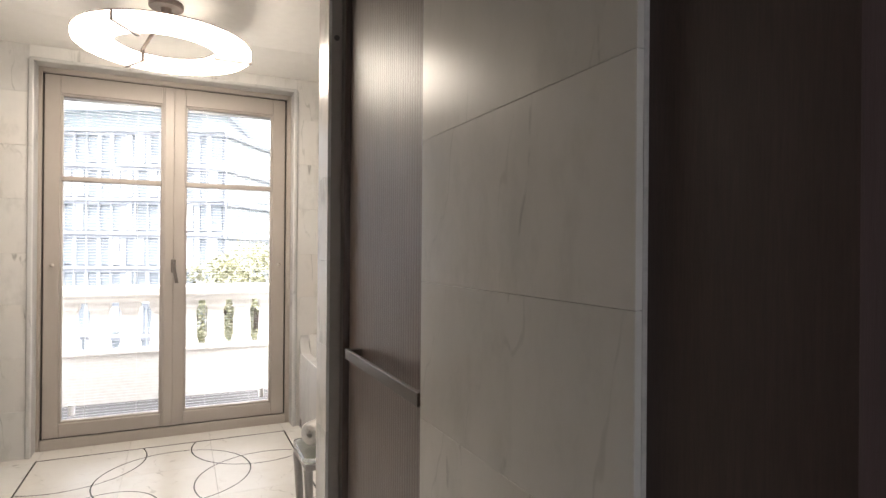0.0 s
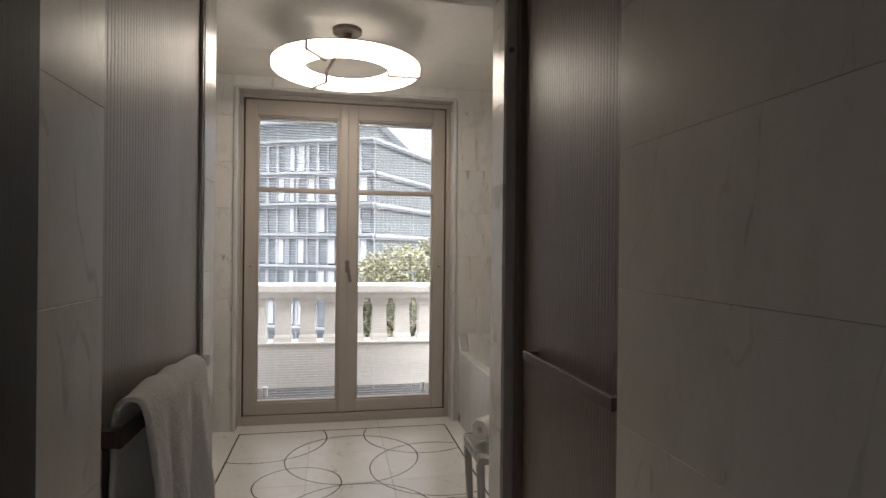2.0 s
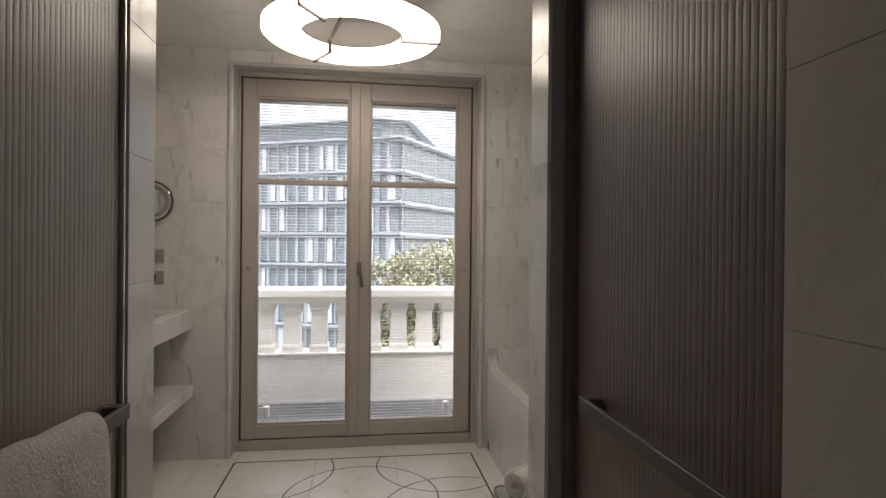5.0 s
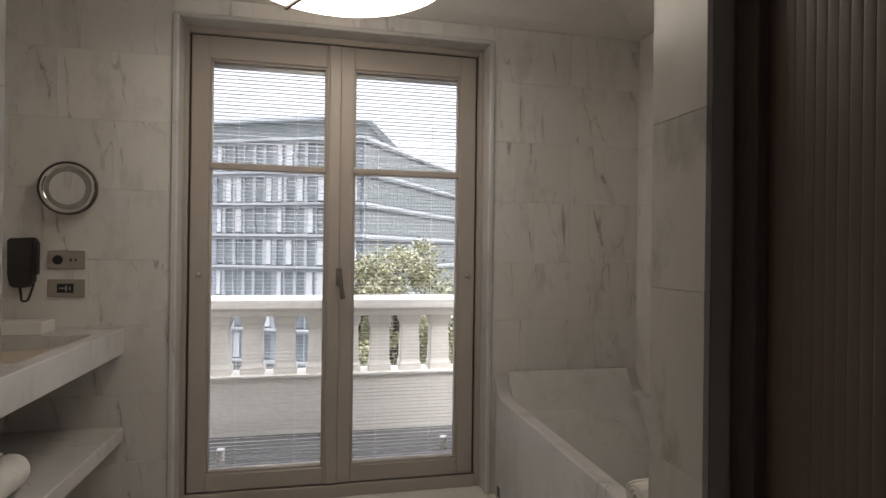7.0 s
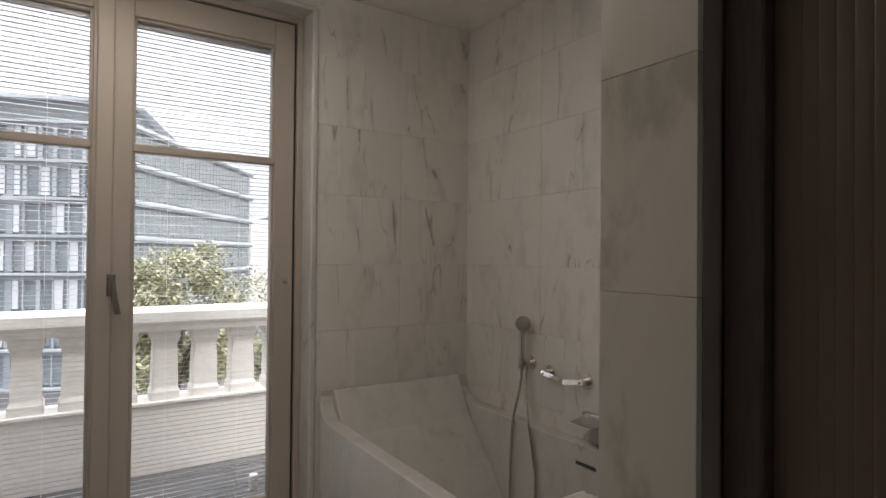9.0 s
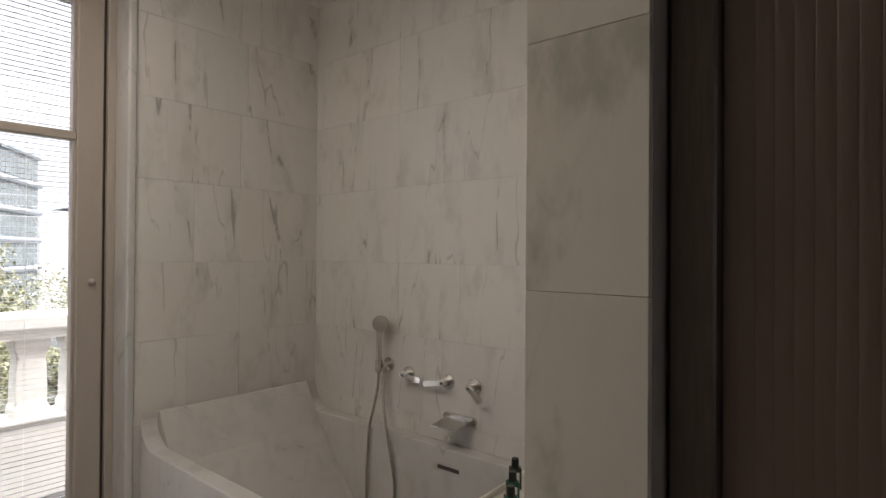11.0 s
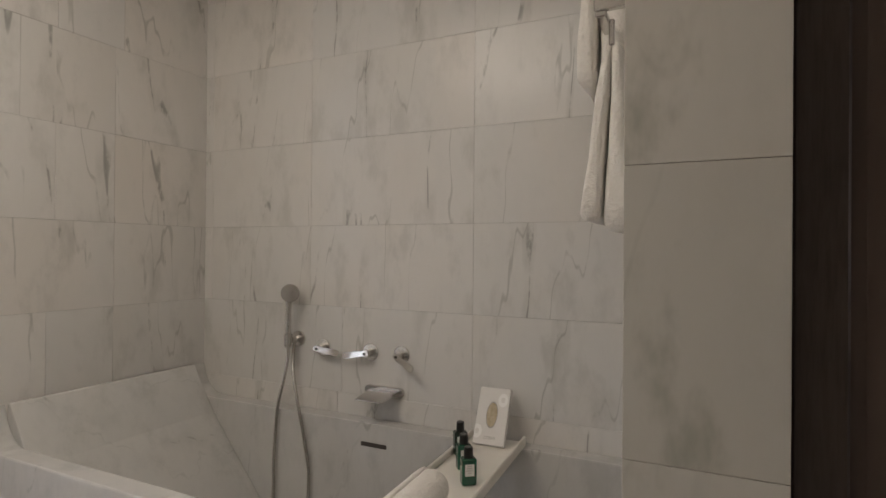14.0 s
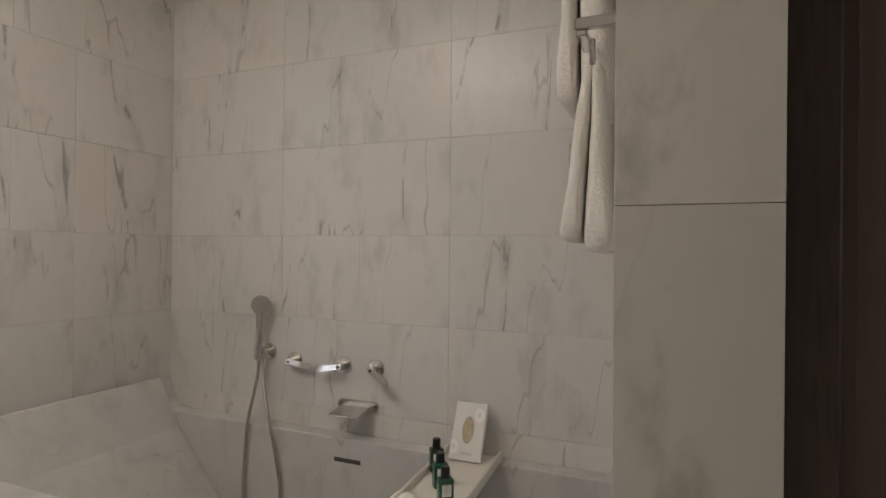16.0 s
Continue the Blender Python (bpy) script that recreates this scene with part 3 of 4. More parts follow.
# ---- reeded glass doors on both sides of the passage ----
def reeded(y0, y1, x, side, z0, z1, pitch=0.019, deep=0.0008, seg=6):
    """A sheet of upright half-round reeds in the plane x, looking along side."""
    bm = bmesh.new()
    pts, n = [], int((y1 - y0) / pitch)
    for i in range(n):
        for k in range(seg):
            a = math.pi * k / seg
            pts.append((y0 + pitch * (i + 0.5) - pitch / 2 * math.cos(a), side * deep * math.sin(a)))
    pts.append((y0 + pitch * n, 0))
    lo = [bm.verts.new((x + d, y, z0)) for y, d in pts]
    hi = [bm.verts.new((x + d, y, z1)) for y, d in pts]
    for i in range(len(pts) - 1):
        f = (lo[i], lo[i + 1], hi[i + 1], hi[i])
        bm.faces.new(f if side > 0 else f[::-1])
    box(bm, x - side * 0.012, x - side * 0.001, y0, y1, z0, z1)
    return bm


def pull_bar(y0, y1, x, side, z, parent):
    """A flat bar with two returns to the door."""
    bm, out = bmesh.new(), x + side * 0.054
    box(bm, min(out, out - side * 0.012), max(out, out - side * 0.012), y0, y1, z - 0.018, z + 0.018, 0.0015)
    part("bar", bm, BRONZE, parent)
    for y in (y0, y1 - 0.03):
        part("bracket", bx(min(x + side * 0.003, out - side * 0.012), max(x + side * 0.003, out - side * 0.012), y, y + 0.03, z - 0.017, z + 0.017, 0.0015), BRONZE, parent)


d_e = thing("reeded_door", 0.59, 1.65, 0, "closed finely reeded dark brown door with a flat bronze pull bar", "door", "reeded passage doors")
for ob in (part("reeded_pane", reeded(1.2, 2.108, 0.588, -1, 0.01, LINTEL), REEDED_WOOD, d_e),
           part("stile", bx(0.566, 0.604, 2.11, 2.163, 0.005, LINTEL, 0.003), BRONZE, d_e)):
    ob.matrix_parent_inverse = d_e.matrix_world.inverted()
bar = new("pull_bar")
bar.parent, bar.matrix_parent_inverse = d_e, d_e.matrix_world.inverted()
pull_bar(1.285, 1.955, 0.586, -1, 0.978, bar)
jamb = struct("door_jamb", bx(PE + 0.0125, 0.64, S0 - 0.0005, S0 + 0.0115, 0, LINTEL, bevel=0.001), JAMB, "brown painted door jamb with a strike hole", "door jamb")
part("strike_hole", cyl(bmesh.new(), (0.546, S0 - 0.004, 2.172), (0.546, S0 - 0.0002, 2.172), 0.011), GASKET, jamb)

d_w = thing("reeded_door", -0.62, 1.55, 0, "closed bronze-tinted reeded glass door with a towel on its bar", "door", "reeded passage doors")
for ob in (part("reeded_pane", reeded(1.0, 2.052, -0.614, 1, 0.01, LINTEL), REEDED, d_w),
           part("stile", bx(-0.63, -0.602, 2.054, 2.062, 0.005, LINTEL, 0.002), STEEL, d_w, "bright steel edge strip"),
           part("edge_seal", bx(-0.63, -0.606, 2.064, 2.076, 0.005, LINTEL, 0.001), BRONZE, d_w)):
    ob.matrix_parent_inverse = d_w.matrix_world.inverted()
bar = new("pull_bar")
bar.parent, bar.matrix_parent_inverse = d_w, d_w.matrix_world.inverted()
pull_bar(1.185, 1.985, -0.612, 1, 0.984, bar)

# ---- dark sliding door, pushed open into its pocket ----
s_d = thing("sliding_door", -0.9, 0.415, 0, "dark wooden sliding door with upright slats, pushed open", "door")
ob = part("stile", bx(-0.52, DOOR_X, 0.385, 0.445, 0.01, 2.29, 0.004), DARKWOOD, s_d)
ob.matrix_parent_inverse = s_d.matrix_world.inverted()
ob = part("panel", bx(-1.35, -0.52, 0.395, 0.435, 0.01, 2.29), WOOD, s_d)
ob.matrix_parent_inverse = s_d.matrix_world.inverted()
sl_me = mesh_of(bx(-0.006, 0.006, -0.006, 0.006, 0.02, 2.28, 0.003), "slat", BRONZE)
for i in range(26):
    o = new("slat", sl_me)
    o.parent = s_d
    o.location = (-1.33 + i * 0.031 + 0.9, -0.024, 0)


# ---- towels ----
def cloth(bm_points, cols, thickness, name, parent, material=TOWEL, label=""):
    """A sheet from a grid of points, given a thickness and soft edges."""
    bm = bmesh.new()
    g = [[bm.verts.new(p) for p in row] for row in bm_points]
    for a, b in zip(g, g[1:]):
        for i in range(cols - 1):
            bm.faces.new((a[i], a[i + 1], b[i + 1], b[i]))
    bmesh.ops.recalc_face_normals(bm, faces=bm.faces)
    ob = part(name, bm, material, parent, label, soft=True)
    so = ob.modifiers.new("thick", "SOLIDIFY")
    so.thickness, so.offset = thickness, 0
    su = ob.modifiers.new("round", "SUBSURF")
    su.levels = su.render_levels = 1
    return ob


tw = []
NR, NC = 46, 44
for r in range(NR):
    s = r / (NR - 1)                      # 0: hem at the back, 1: hem in front
    row = []
    for c in range(NC):
        u = c / (NC - 1)
        y = 1.215 + 0.585 * u
        if s < 0.3:
            k = s / 0.3
            x, z, amp = -0.592, 0.6 + 0.4 * k, 0.006 * (1 - k)
        elif s < 0.4:
            a = math.pi * (s - 0.3) / 0.1
            x, z, amp = -0.5635 - 0.0285 * math.cos(a), 1.0 + 0.03 * math.sin(a), 0.0
        else:
            k = (s - 0.4) / 0.6
            x, z, amp = -0.533 + 0.02 * math.sin(min(1, k * 3) * 1.57), 1.0 - (0.53 + 0.03 * u) * k, 0.04 * min(1, k * 2.2)
        fold = math.sin(u * 17 + 0.6 * math.sin(z * 5) + 0.8) * 0.55 + math.sin(u * 33 + z * 3) * 0.25 + 0.5 * noise.noise((u * 4, z * 3, 1.3))
        x += amp * fold + 0.0035 * noise.noise((u * 60, z * 70, s * 9))
        pinch = 0.03 * max(0.0, (z - 0.75) / 0.28) * (1 - u)
        z += 0.012 * noise.noise((u * 5, s * 4, 7)) + (0.026 * (1 - u) + 0.008 * math.sin(u * 3.0)) * (1 if 0.25 < s < 0.5 else 0.3)
        row.append((x, y + pinch + 0.012 * amp * 10 * math.sin(z * 9), z))
    tw.append(row)
t1 = cloth(tw, NC, 0.014, "bath_towel", None)
tagged(t1, "white terry bath towel draped over the door's bronze bar", "towel")


def hung_towel(x0, x1, folds, name_group):
    """A thick towel over a hook rail; each fold is (top y, top z, bottom y, bottom z, half thickness at the bottom)."""
    bm, nx, ns = bmesh.new(), 16, 14
    for f, (ya, za, yb, zb, thick) in enumerate(folds):
        ring0 = [(i / ns, 1.0) for i in range(ns + 1)]
        ring0 += [(1.0 + 0.9 * math.cos(a), math.sin(a)) for a in [radians(90 - 22.5 * i) for i in range(1, 8)]]
        ring0 += [(i / ns, -1.0) for i in range(ns, -1, -1)]
        rows_ = []
        for j in range(nx + 1):
            x = x0 + (x1 - x0) * j / nx + 0.004 * f
            end = 0.6 if j in (0, nx) else 1.0
            row = []
            for k, side in ring0:
                over = max(0.0, k - 1.0)
                kk = min(k, 1.0)
                half = (0.3 + 0.7 * kk ** 0.7) * thick * end
                yy = ya + (yb - ya) * kk ** 0.85 + side * half
                zz = za + (zb - za) * kk - over * thick * end
                d = 0.006 * noise.noise((x * 11 + f, zz * 8, side)) + 0.003 * noise.noise((x * 40, zz * 40, side * 3 + f))
                row.append(bm.verts.new((x + 0.008 * noise.noise((zz * 10, f * 3.1, j * 0.02)), yy + d, zz)))
            rows_.append(row)
        m = len(ring0)
        for a, b in zip(rows_, rows_[1:]):
            for i in range(m):
                bm.faces.new((a[i], a[(i + 1) % m], b[(i + 1) % m], b[i]))
        bm.faces.new(rows_[0][::-1]), bm.faces.new(rows_[-1])
    bmesh.ops.recalc_face_normals(bm, faces=bm.faces)
    ob = part("hand_towel", bm, TOWEL, None, soft=True)
    su = ob.modifiers.new("round", "SUBSURF")
    su.levels = su.render_levels = 1
    return tagged(ob, "thick white terry towel folded over a steel rail", "towel", name_group)


hung_towel(1.09, 1.5, [(2.45, 1.668, 2.488, 1.292, 0.023), (2.434, 1.668, 2.43, 1.275, 0.03)], "towels on the rack")
hung_towel(1.16, 1.55, [(2.5, 2.12, 2.515, 1.62, 0.024), (2.475, 2.12, 2.44, 1.56, 0.042)], "towels on the rack")
rack = thing("towel_rack", 1.3, 2.335, 1.72, "brushed steel wall rack with two towel rails", "towel rack")
for nm, a in (("rail", (1.06, 1.58, 2.448, 2.472, 1.702, 1.716)), ("rail", (1.1, 1.58, 2.488, 2.512, 2.122, 2.136)),
              ("hook", (1.078, 1.086, 2.434, 2.446, 1.645, 1.702)), ("bracket", (1.06, 1.075, 2.336, 2.475, 1.716, 1.742)), ("bracket", (1.57, 1.585, 2.336, 2.475, 1.716, 1.742)),
              ("bracket", (1.1, 1.115, 2.336, 2.515, 2.136, 2.16)), ("bracket", (1.57, 1.585, 2.336, 2.515, 2.136, 2.16))):
    o = part(nm, bx(*a, bevel=0.003), STEEL, rack)
    o.matrix_parent_inverse = rack.matrix_world.inverted()

# ---- bath ----
tub = thing("bathtub", 1.26, 3.33, 0, "built-in bathtub of thick veined white marble slabs", "bathtub")


def tub_part(name, bm, label="", material=None, soft=False):
    o = part(name, bm, material or MARBLE_SLAB, tub, label, soft)
    o.matrix_parent_inverse = tub.matrix_world.inverted()
    return o


RIM, LIP = 0.56, 0.692
sweep = [(4.335 - 0.115 * (1 - math.cos(a)) , LIP - (LIP - RIM) * math.sin(a)) for a in [0.5 * math.pi * i / 8 for i in range(9)]]
sweep_s = [(2.345 + 0.105 * (1 - math.cos(a)), LIP - (LIP - RIM) * math.sin(a)) for a in [0.5 * math.pi * i / 8 for i in range(9)]]
outline = [(2.345, 0.0), (4.335, 0.0), *sweep, *sweep_s[::-1]]


def slab_edge(bm, off):
    es = [e for e in bm.edges if len(e.link_faces) == 2 and e.calc_face_angle(0) > 0.6]
    bmesh.ops.bevel(bm, geom=es, offset=off, segments=2, affect="EDGES", profile=0.6)
    return bm


tub_part("front_panel", slab_edge(prism(bmesh.new(), outline, "x", 0.826, 0.895), 0.006), "white marble front slab with soft blue-grey cloud")
tub_part("wall_ledge", slab_edge(prism(bmesh.new(), outline, "x", 1.625, 1.695), 0.006))
tub_part("headrest", slab_edge(prism(bmesh.new(), [(4.335, 0.1), (4.335, LIP), (4.318, LIP), (4.2, 0.5), (3.86, 0.1)], "x", 0.896, 1.624), 0.005), "sloping marble headrest slab")
tub_part("foot_end", slab_edge(prism(bmesh.new(), [(2.345, 0.1), (2.345, LIP), (2.36, LIP), (2.45, 0.5), (2.62, 0.1)], "x", 0.896, 1.624), 0.005))
tub_part("tub_floor", bx(0.896, 1.624, 2.36, 4.33, 0.02, 0.1))
tub_part("overflow_slot", bx(1.6225, 1.6245, 3.322, 3.434, 0.474, 0.49, 0.0008), "dark overflow slot", GASKET)
tub_part("foot_vent", bx(0.8235, 0.8258, 4.24, 4.285, 0.02, 0.075, 0.0008), "small dark metal vent", GASKET)

# shower handset
hs = thing("hand_shower", 1.69, 3.81, 0.86, "brushed steel hand shower on a wall holder with a hanging hose", "shower")


def at_world(o, t):
    o.matrix_parent_inverse = t.matrix_world.inverted()
    return o


at_world(part("wall_rosette", lathe(bmesh.new(), [(0.032, 0), (0.032, 0.006), (0.03, 0.008), (0.013, 0.009), (0.013, 0.05)], 24, (1.699, 3.795, 0.838), (-1, 0, 0)), STEEL, hs, soft=False), hs)
at_world(part("holder", cyl(bmesh.new(), (1.643, 3.806, 0.812), (1.643, 3.806, 0.862), 0.0165, 0.0175), STEEL, hs), hs)
at_world(part("grip", lathe(bmesh.new(), [(0.010, 0), (0.0125, 0.004), (0.0125, 0.192), (0.011, 0.196)], 20, (1.643, 3.806, 0.806)), STEEL, hs, soft=False), hs)
head = bmesh.new()
lathe(head, [(0.020, 0.0), (0.036, 0.006), (0.037, 0.012), (0.037, 0.03), (0.035, 0.033), (0.0, 0.034)], 28, (1.658, 3.808, 1.028), (-0.8, -0.6, 0.05))
at_world(part("spray_head", head, STEEL, hs, "round spun-steel spray head"), hs)
at_world(tube("hose", [(1.643, 3.806, 0.812), (1.642, 3.806, 0.77), (1.63, 3.812, 0.69), (1.613, 3.828, 0.58), (1.611, 3.84, 0.45), (1.611, 3.846, 0.28), (1.6, 3.82, 0.14), (1.59, 3.76, 0.115), (1.6, 3.69, 0.16), (1.611, 3.668, 0.3), (1.611, 3.69, 0.45), (1.615, 3.73, 0.6), (1.64, 3.775, 0.71), (1.66, 3.793, 0.78), (1.67, 3.795, 0.828)], 0.0066, STEEL, hs, 10, "ribbed steel hose"), hs)


# wall taps with paddle levers
def tap(y, turn, lean):
    t = thing("wall_tap", 1.7, y, 0.811, "round steel wall tap with a flat paddle lever", "tap", "bath taps")
    part("rosette", lathe(bmesh.new(), [(0.034, 0.0005), (0.034, 0.005), (0.032, 0.007), (0.016, 0.0075), (0.016, 0.03), (0.014, 0.032), (0.014, 0.042), (0.0, 0.043)], 28, (0, 0, 0), (-1, 0, 0)), STEEL, t)
    bm = bmesh.new()
    n = 14
    pts = []
    for i in range(n):
        a = math.pi * i / (n - 1) - math.pi / 2
        pts.append((0.086 + 0.0125 * math.cos(a), 0.0125 * math.sin(a)))
    outline = [(-0.014, -0.0085), *pts, (-0.014, 0.0085)]
    prism(bm, outline, "x", -0.047, -0.038)
    bmesh.ops.transform(bm, matrix=Matrix.Rotation(radians(turn), 4, "X"), verts=bm.verts)
    bmesh.ops.transform(bm, matrix=Matrix.Translation((-0.04, 0, 0)) @ Matrix.Rotation(radians(lean), 4, "Z") @ Matrix.Rotation(radians(9), 4, "Y") @ Matrix.Translation((0.04, 0, 0)), verts=bm.verts)
    lev = part("lever", bm, CHROME, t, "polished paddle lever")
    part("screw", cyl(bmesh.new(), (-0.0475, 0, 0), (-0.051, 0, 0), 0.005, seg=12), GASKET, t)
    return t


tap(3.67, 188, 8)
tap(3.442, -9, 3)
tap(3.303, 202, -16)
sp = thing("bath_spout", 1.7, 3.375, 0.669, "flat brushed steel wall spout over the bath", "spout")
cap_pts = [(0.068 * sgn + 0.017 * math.cos(a), 0.017 * math.sin(a)) for sgn, a0 in ((1, -90), (-1, 90)) for a in [radians(a0 + 18 * i) for i in range(11)]]
part("wall_plate", prism(bmesh.new(), cap_pts, "x", -0.014, -0.0005), STEEL, sp)
bl = bmesh.new()
prism(bl, [(-0.014, -0.004), (-0.014, 0.006), (-0.12, -0.012), (-0.12, -0.016)], "y", -0.058, 0.058)
part("blade", slab_edge(bl, 0.0015), STEEL, sp)

# tray across the bath, and what stands on it
tr = thing("bath_tray", 1.25, 2.876, RIM, "long white lacquered tray laid across the bath", "tray", "", 3)
part("base", bx(-0.4, 0.4, -0.09, 0.09, 0.001, 0.014, 0.002), TRAY, tr)
part("long_edge", bx(-0.4, 0.4, -0.096, -0.086, 0.001, 0.034, 0.003), TRAY, tr)
part("long_edge", bx(-0.4, 0.4, 0.086, 0.096, 0.001, 0.034, 0.003), TRAY, tr)
TZ = RIM + 0.015


def bottle(x, y, dark, rz, s=0.88):
    b = thing("toiletry_bottle", x, y, TZ, ("nearly black" if dark else "dark green") + " square glass toiletry bottle with a black cap", "bottle", "bottles on the bath tray", rz)
    bm = bx(-0.0235 * s, 0.0235 * s, -0.017 * s, 0.017 * s, 0, 0.082 * s, 0.005, 3)
    part("bottle_body", bm, DARKBOTTLE if dark else BOTTLE, b)
    part("cap", lathe(bmesh.new(), [(0.0125, 0.0825 * s), (0.0128, 0.085 * s), (0.0122, 0.112 * s), (0.0105, 0.115 * s), (0, 0.1155 * s)], 20), CAP, b)
    lab = part("label", bx(-0.0145 * s, 0.0145 * s, -0.0183 * s, -0.0174 * s, 0.03 * s, 0.066 * s, 0.0), LABEL, b, "small white printed label")
    for k, wdt in enumerate((0.011, 0.017, 0.019, 0.008)):
        part("print_line", bx(-wdt / 2, wdt / 2, -0.0188 * s, -0.01845 * s, (0.06 - k * 0.007) * s, (0.062 - k * 0.007) * s), CARDGREY, lab)


bottle(1.453, 2.95, True, -52)
bottle(1.35, 2.893, False, -50)
bottle(1.256, 2.838, False, -52)

# paper box with a loofah that leans on the wall
lb = thing("loofah_box", 1.655, 2.905, TZ, "white card box with an oval window showing a loofah", "box")
lb.matrix_world = pose(1.56, 2.898, TZ, 0, 28, 3) @ Matrix.Diagonal((1, 0.86, 1.19, 1))
part("box_body", bx(-0.009, 0.009, -0.062, 0.062, 0.001, 0.158, 0.002), CARD, lb)
ov = [(0.021 * math.cos(a), 0.082 + 0.036 * math.sin(a)) for a in [2 * math.pi * i / 28 for i in range(28)]]
part("oval_window", prism(bmesh.new(), ov, "x", -0.0105, -0.0088), LOOFAH, lb, "tan loofah behind an oval cut-out")
ovr = bmesh.new()
for a0 in range(28):
    a, b = 2 * math.pi * a0 / 28, 2 * math.pi * (a0 + 1) / 28
    ovr.faces.new([ovr.verts.new((-0.0112, r * math.cos(t), 0.082 + 1.6 * r * math.sin(t))) for r, t in ((0.0205, a), (0.0228, a), (0.0228, b), (0.0205, b))])
part("window_rim", ovr, CARDGREY, lb)
for cy, cz in ((-0.036, 0.125), (0.05, 0.035)):
    rg = bmesh.new()
    for a0 in range(28):
        a, b = 2 * math.pi * a0 / 28, 2 * math.pi * (a0 + 1) / 28
        rg.faces.new([rg.verts.new((-0.0098, max(-0.06, min(0.06, cy + r * math.cos(t))), cz + r * math.sin(t))) for r, t in ((0.008, a), (0.019, a), (0.019, b), (0.008, b))])
    part("printed_ring", rg, CARDPALE, lb)
fc = bpy.data.curves.new("lettering", "FONT")
fc.body, fc.size, fc.align_x, fc.extrude = "LOOFAH", 0.012, "CENTER", 0.0002
fc.materials.append(CARDGREY)
tmp = bpy.data.objects.new("lettering", fc)
scene.collection.objects.link(tmp)
txt = new("lettering", bpy.data.meshes.new_from_object(tmp.evaluated_get(bpy.context.evaluated_depsgraph_get())))
bpy.data.objects.remove(tmp)
txt.parent = lb
txt.matrix_local = Matrix.Translation((-0.0096, 0, 0.016)) @ pose(0, 0, 0, 90, 0, -90)


def rolled_towel(x, y, z, length, r, rz, label, group=""):
    """A towel rolled up: a spiral sheet with a soft end."""
    cols, rows_ = 9, 60
    pts = []
    for i in range(rows_):
        a = 2 * math.pi * 3.2 * i / (rows_ - 1)
        rr = 0.012 + (r - 0.012) * (i / (rows_ - 1)) ** 0.8
        pts.append([(-length / 2 + length * c / (cols - 1) + 0.006 * noise.noise((i * 0.2, c, 3)), rr * math.cos(a), r + rr * math.sin(a) * (1 if math.sin(a) > 0 else 0.97)) for c in range(cols)])
    ob = cloth(pts, cols, 0.016, "rolled_towel", None)
    ob.matrix_world = pose(x, y, z, 0, 0, rz)
    return tagged(ob, label, "towel", group)


rolled_towel(0.94, 2.852, TZ + 0.008, 0.3, 0.046, 3, "white terry towel rolled up on the bath tray")

# ---- stool beside the bath ----
st = thing("side_stool", 0.64, 2.56, 0, "small grey stool with a thick frosted glass top", "stool")
for sx in (-1, 1):
    for sy in (-1, 1):
        lg = bmesh.new()
        cyl(lg, (sx * 0.115, sy * 0.11, 0), (sx * 0.135, sy * 0.122, 0.4), 0.014, 0.02, 14)
        part("leg", lg, STOOLGREY, st)
part("apron", slab_edge(bx(-0.15, 0.15, -0.14, 0.14, 0.395, 0.425), 0.008), STOOLGREY, st)
gt = bmesh.new()
box(gt, -0.155, 0.155, -0.145, 0.145, 0.4255, 0.452)
bmesh.ops.bevel(gt, geom=[e for e in gt.edges if abs(e.verts[0].co.z - e.verts[1].co.z) > 0.01], offset=0.03, segments=5, affect="EDGES", profile=0.5)
slab_edge(gt, 0.003)
part("glass_top", gt, GREENGLASS, st, "thick green-edged frosted glass top")
rolled_towel(0.6, 2.6, 0.464, 0.17, 0.048, 35, "small white towel rolled up on the stool")

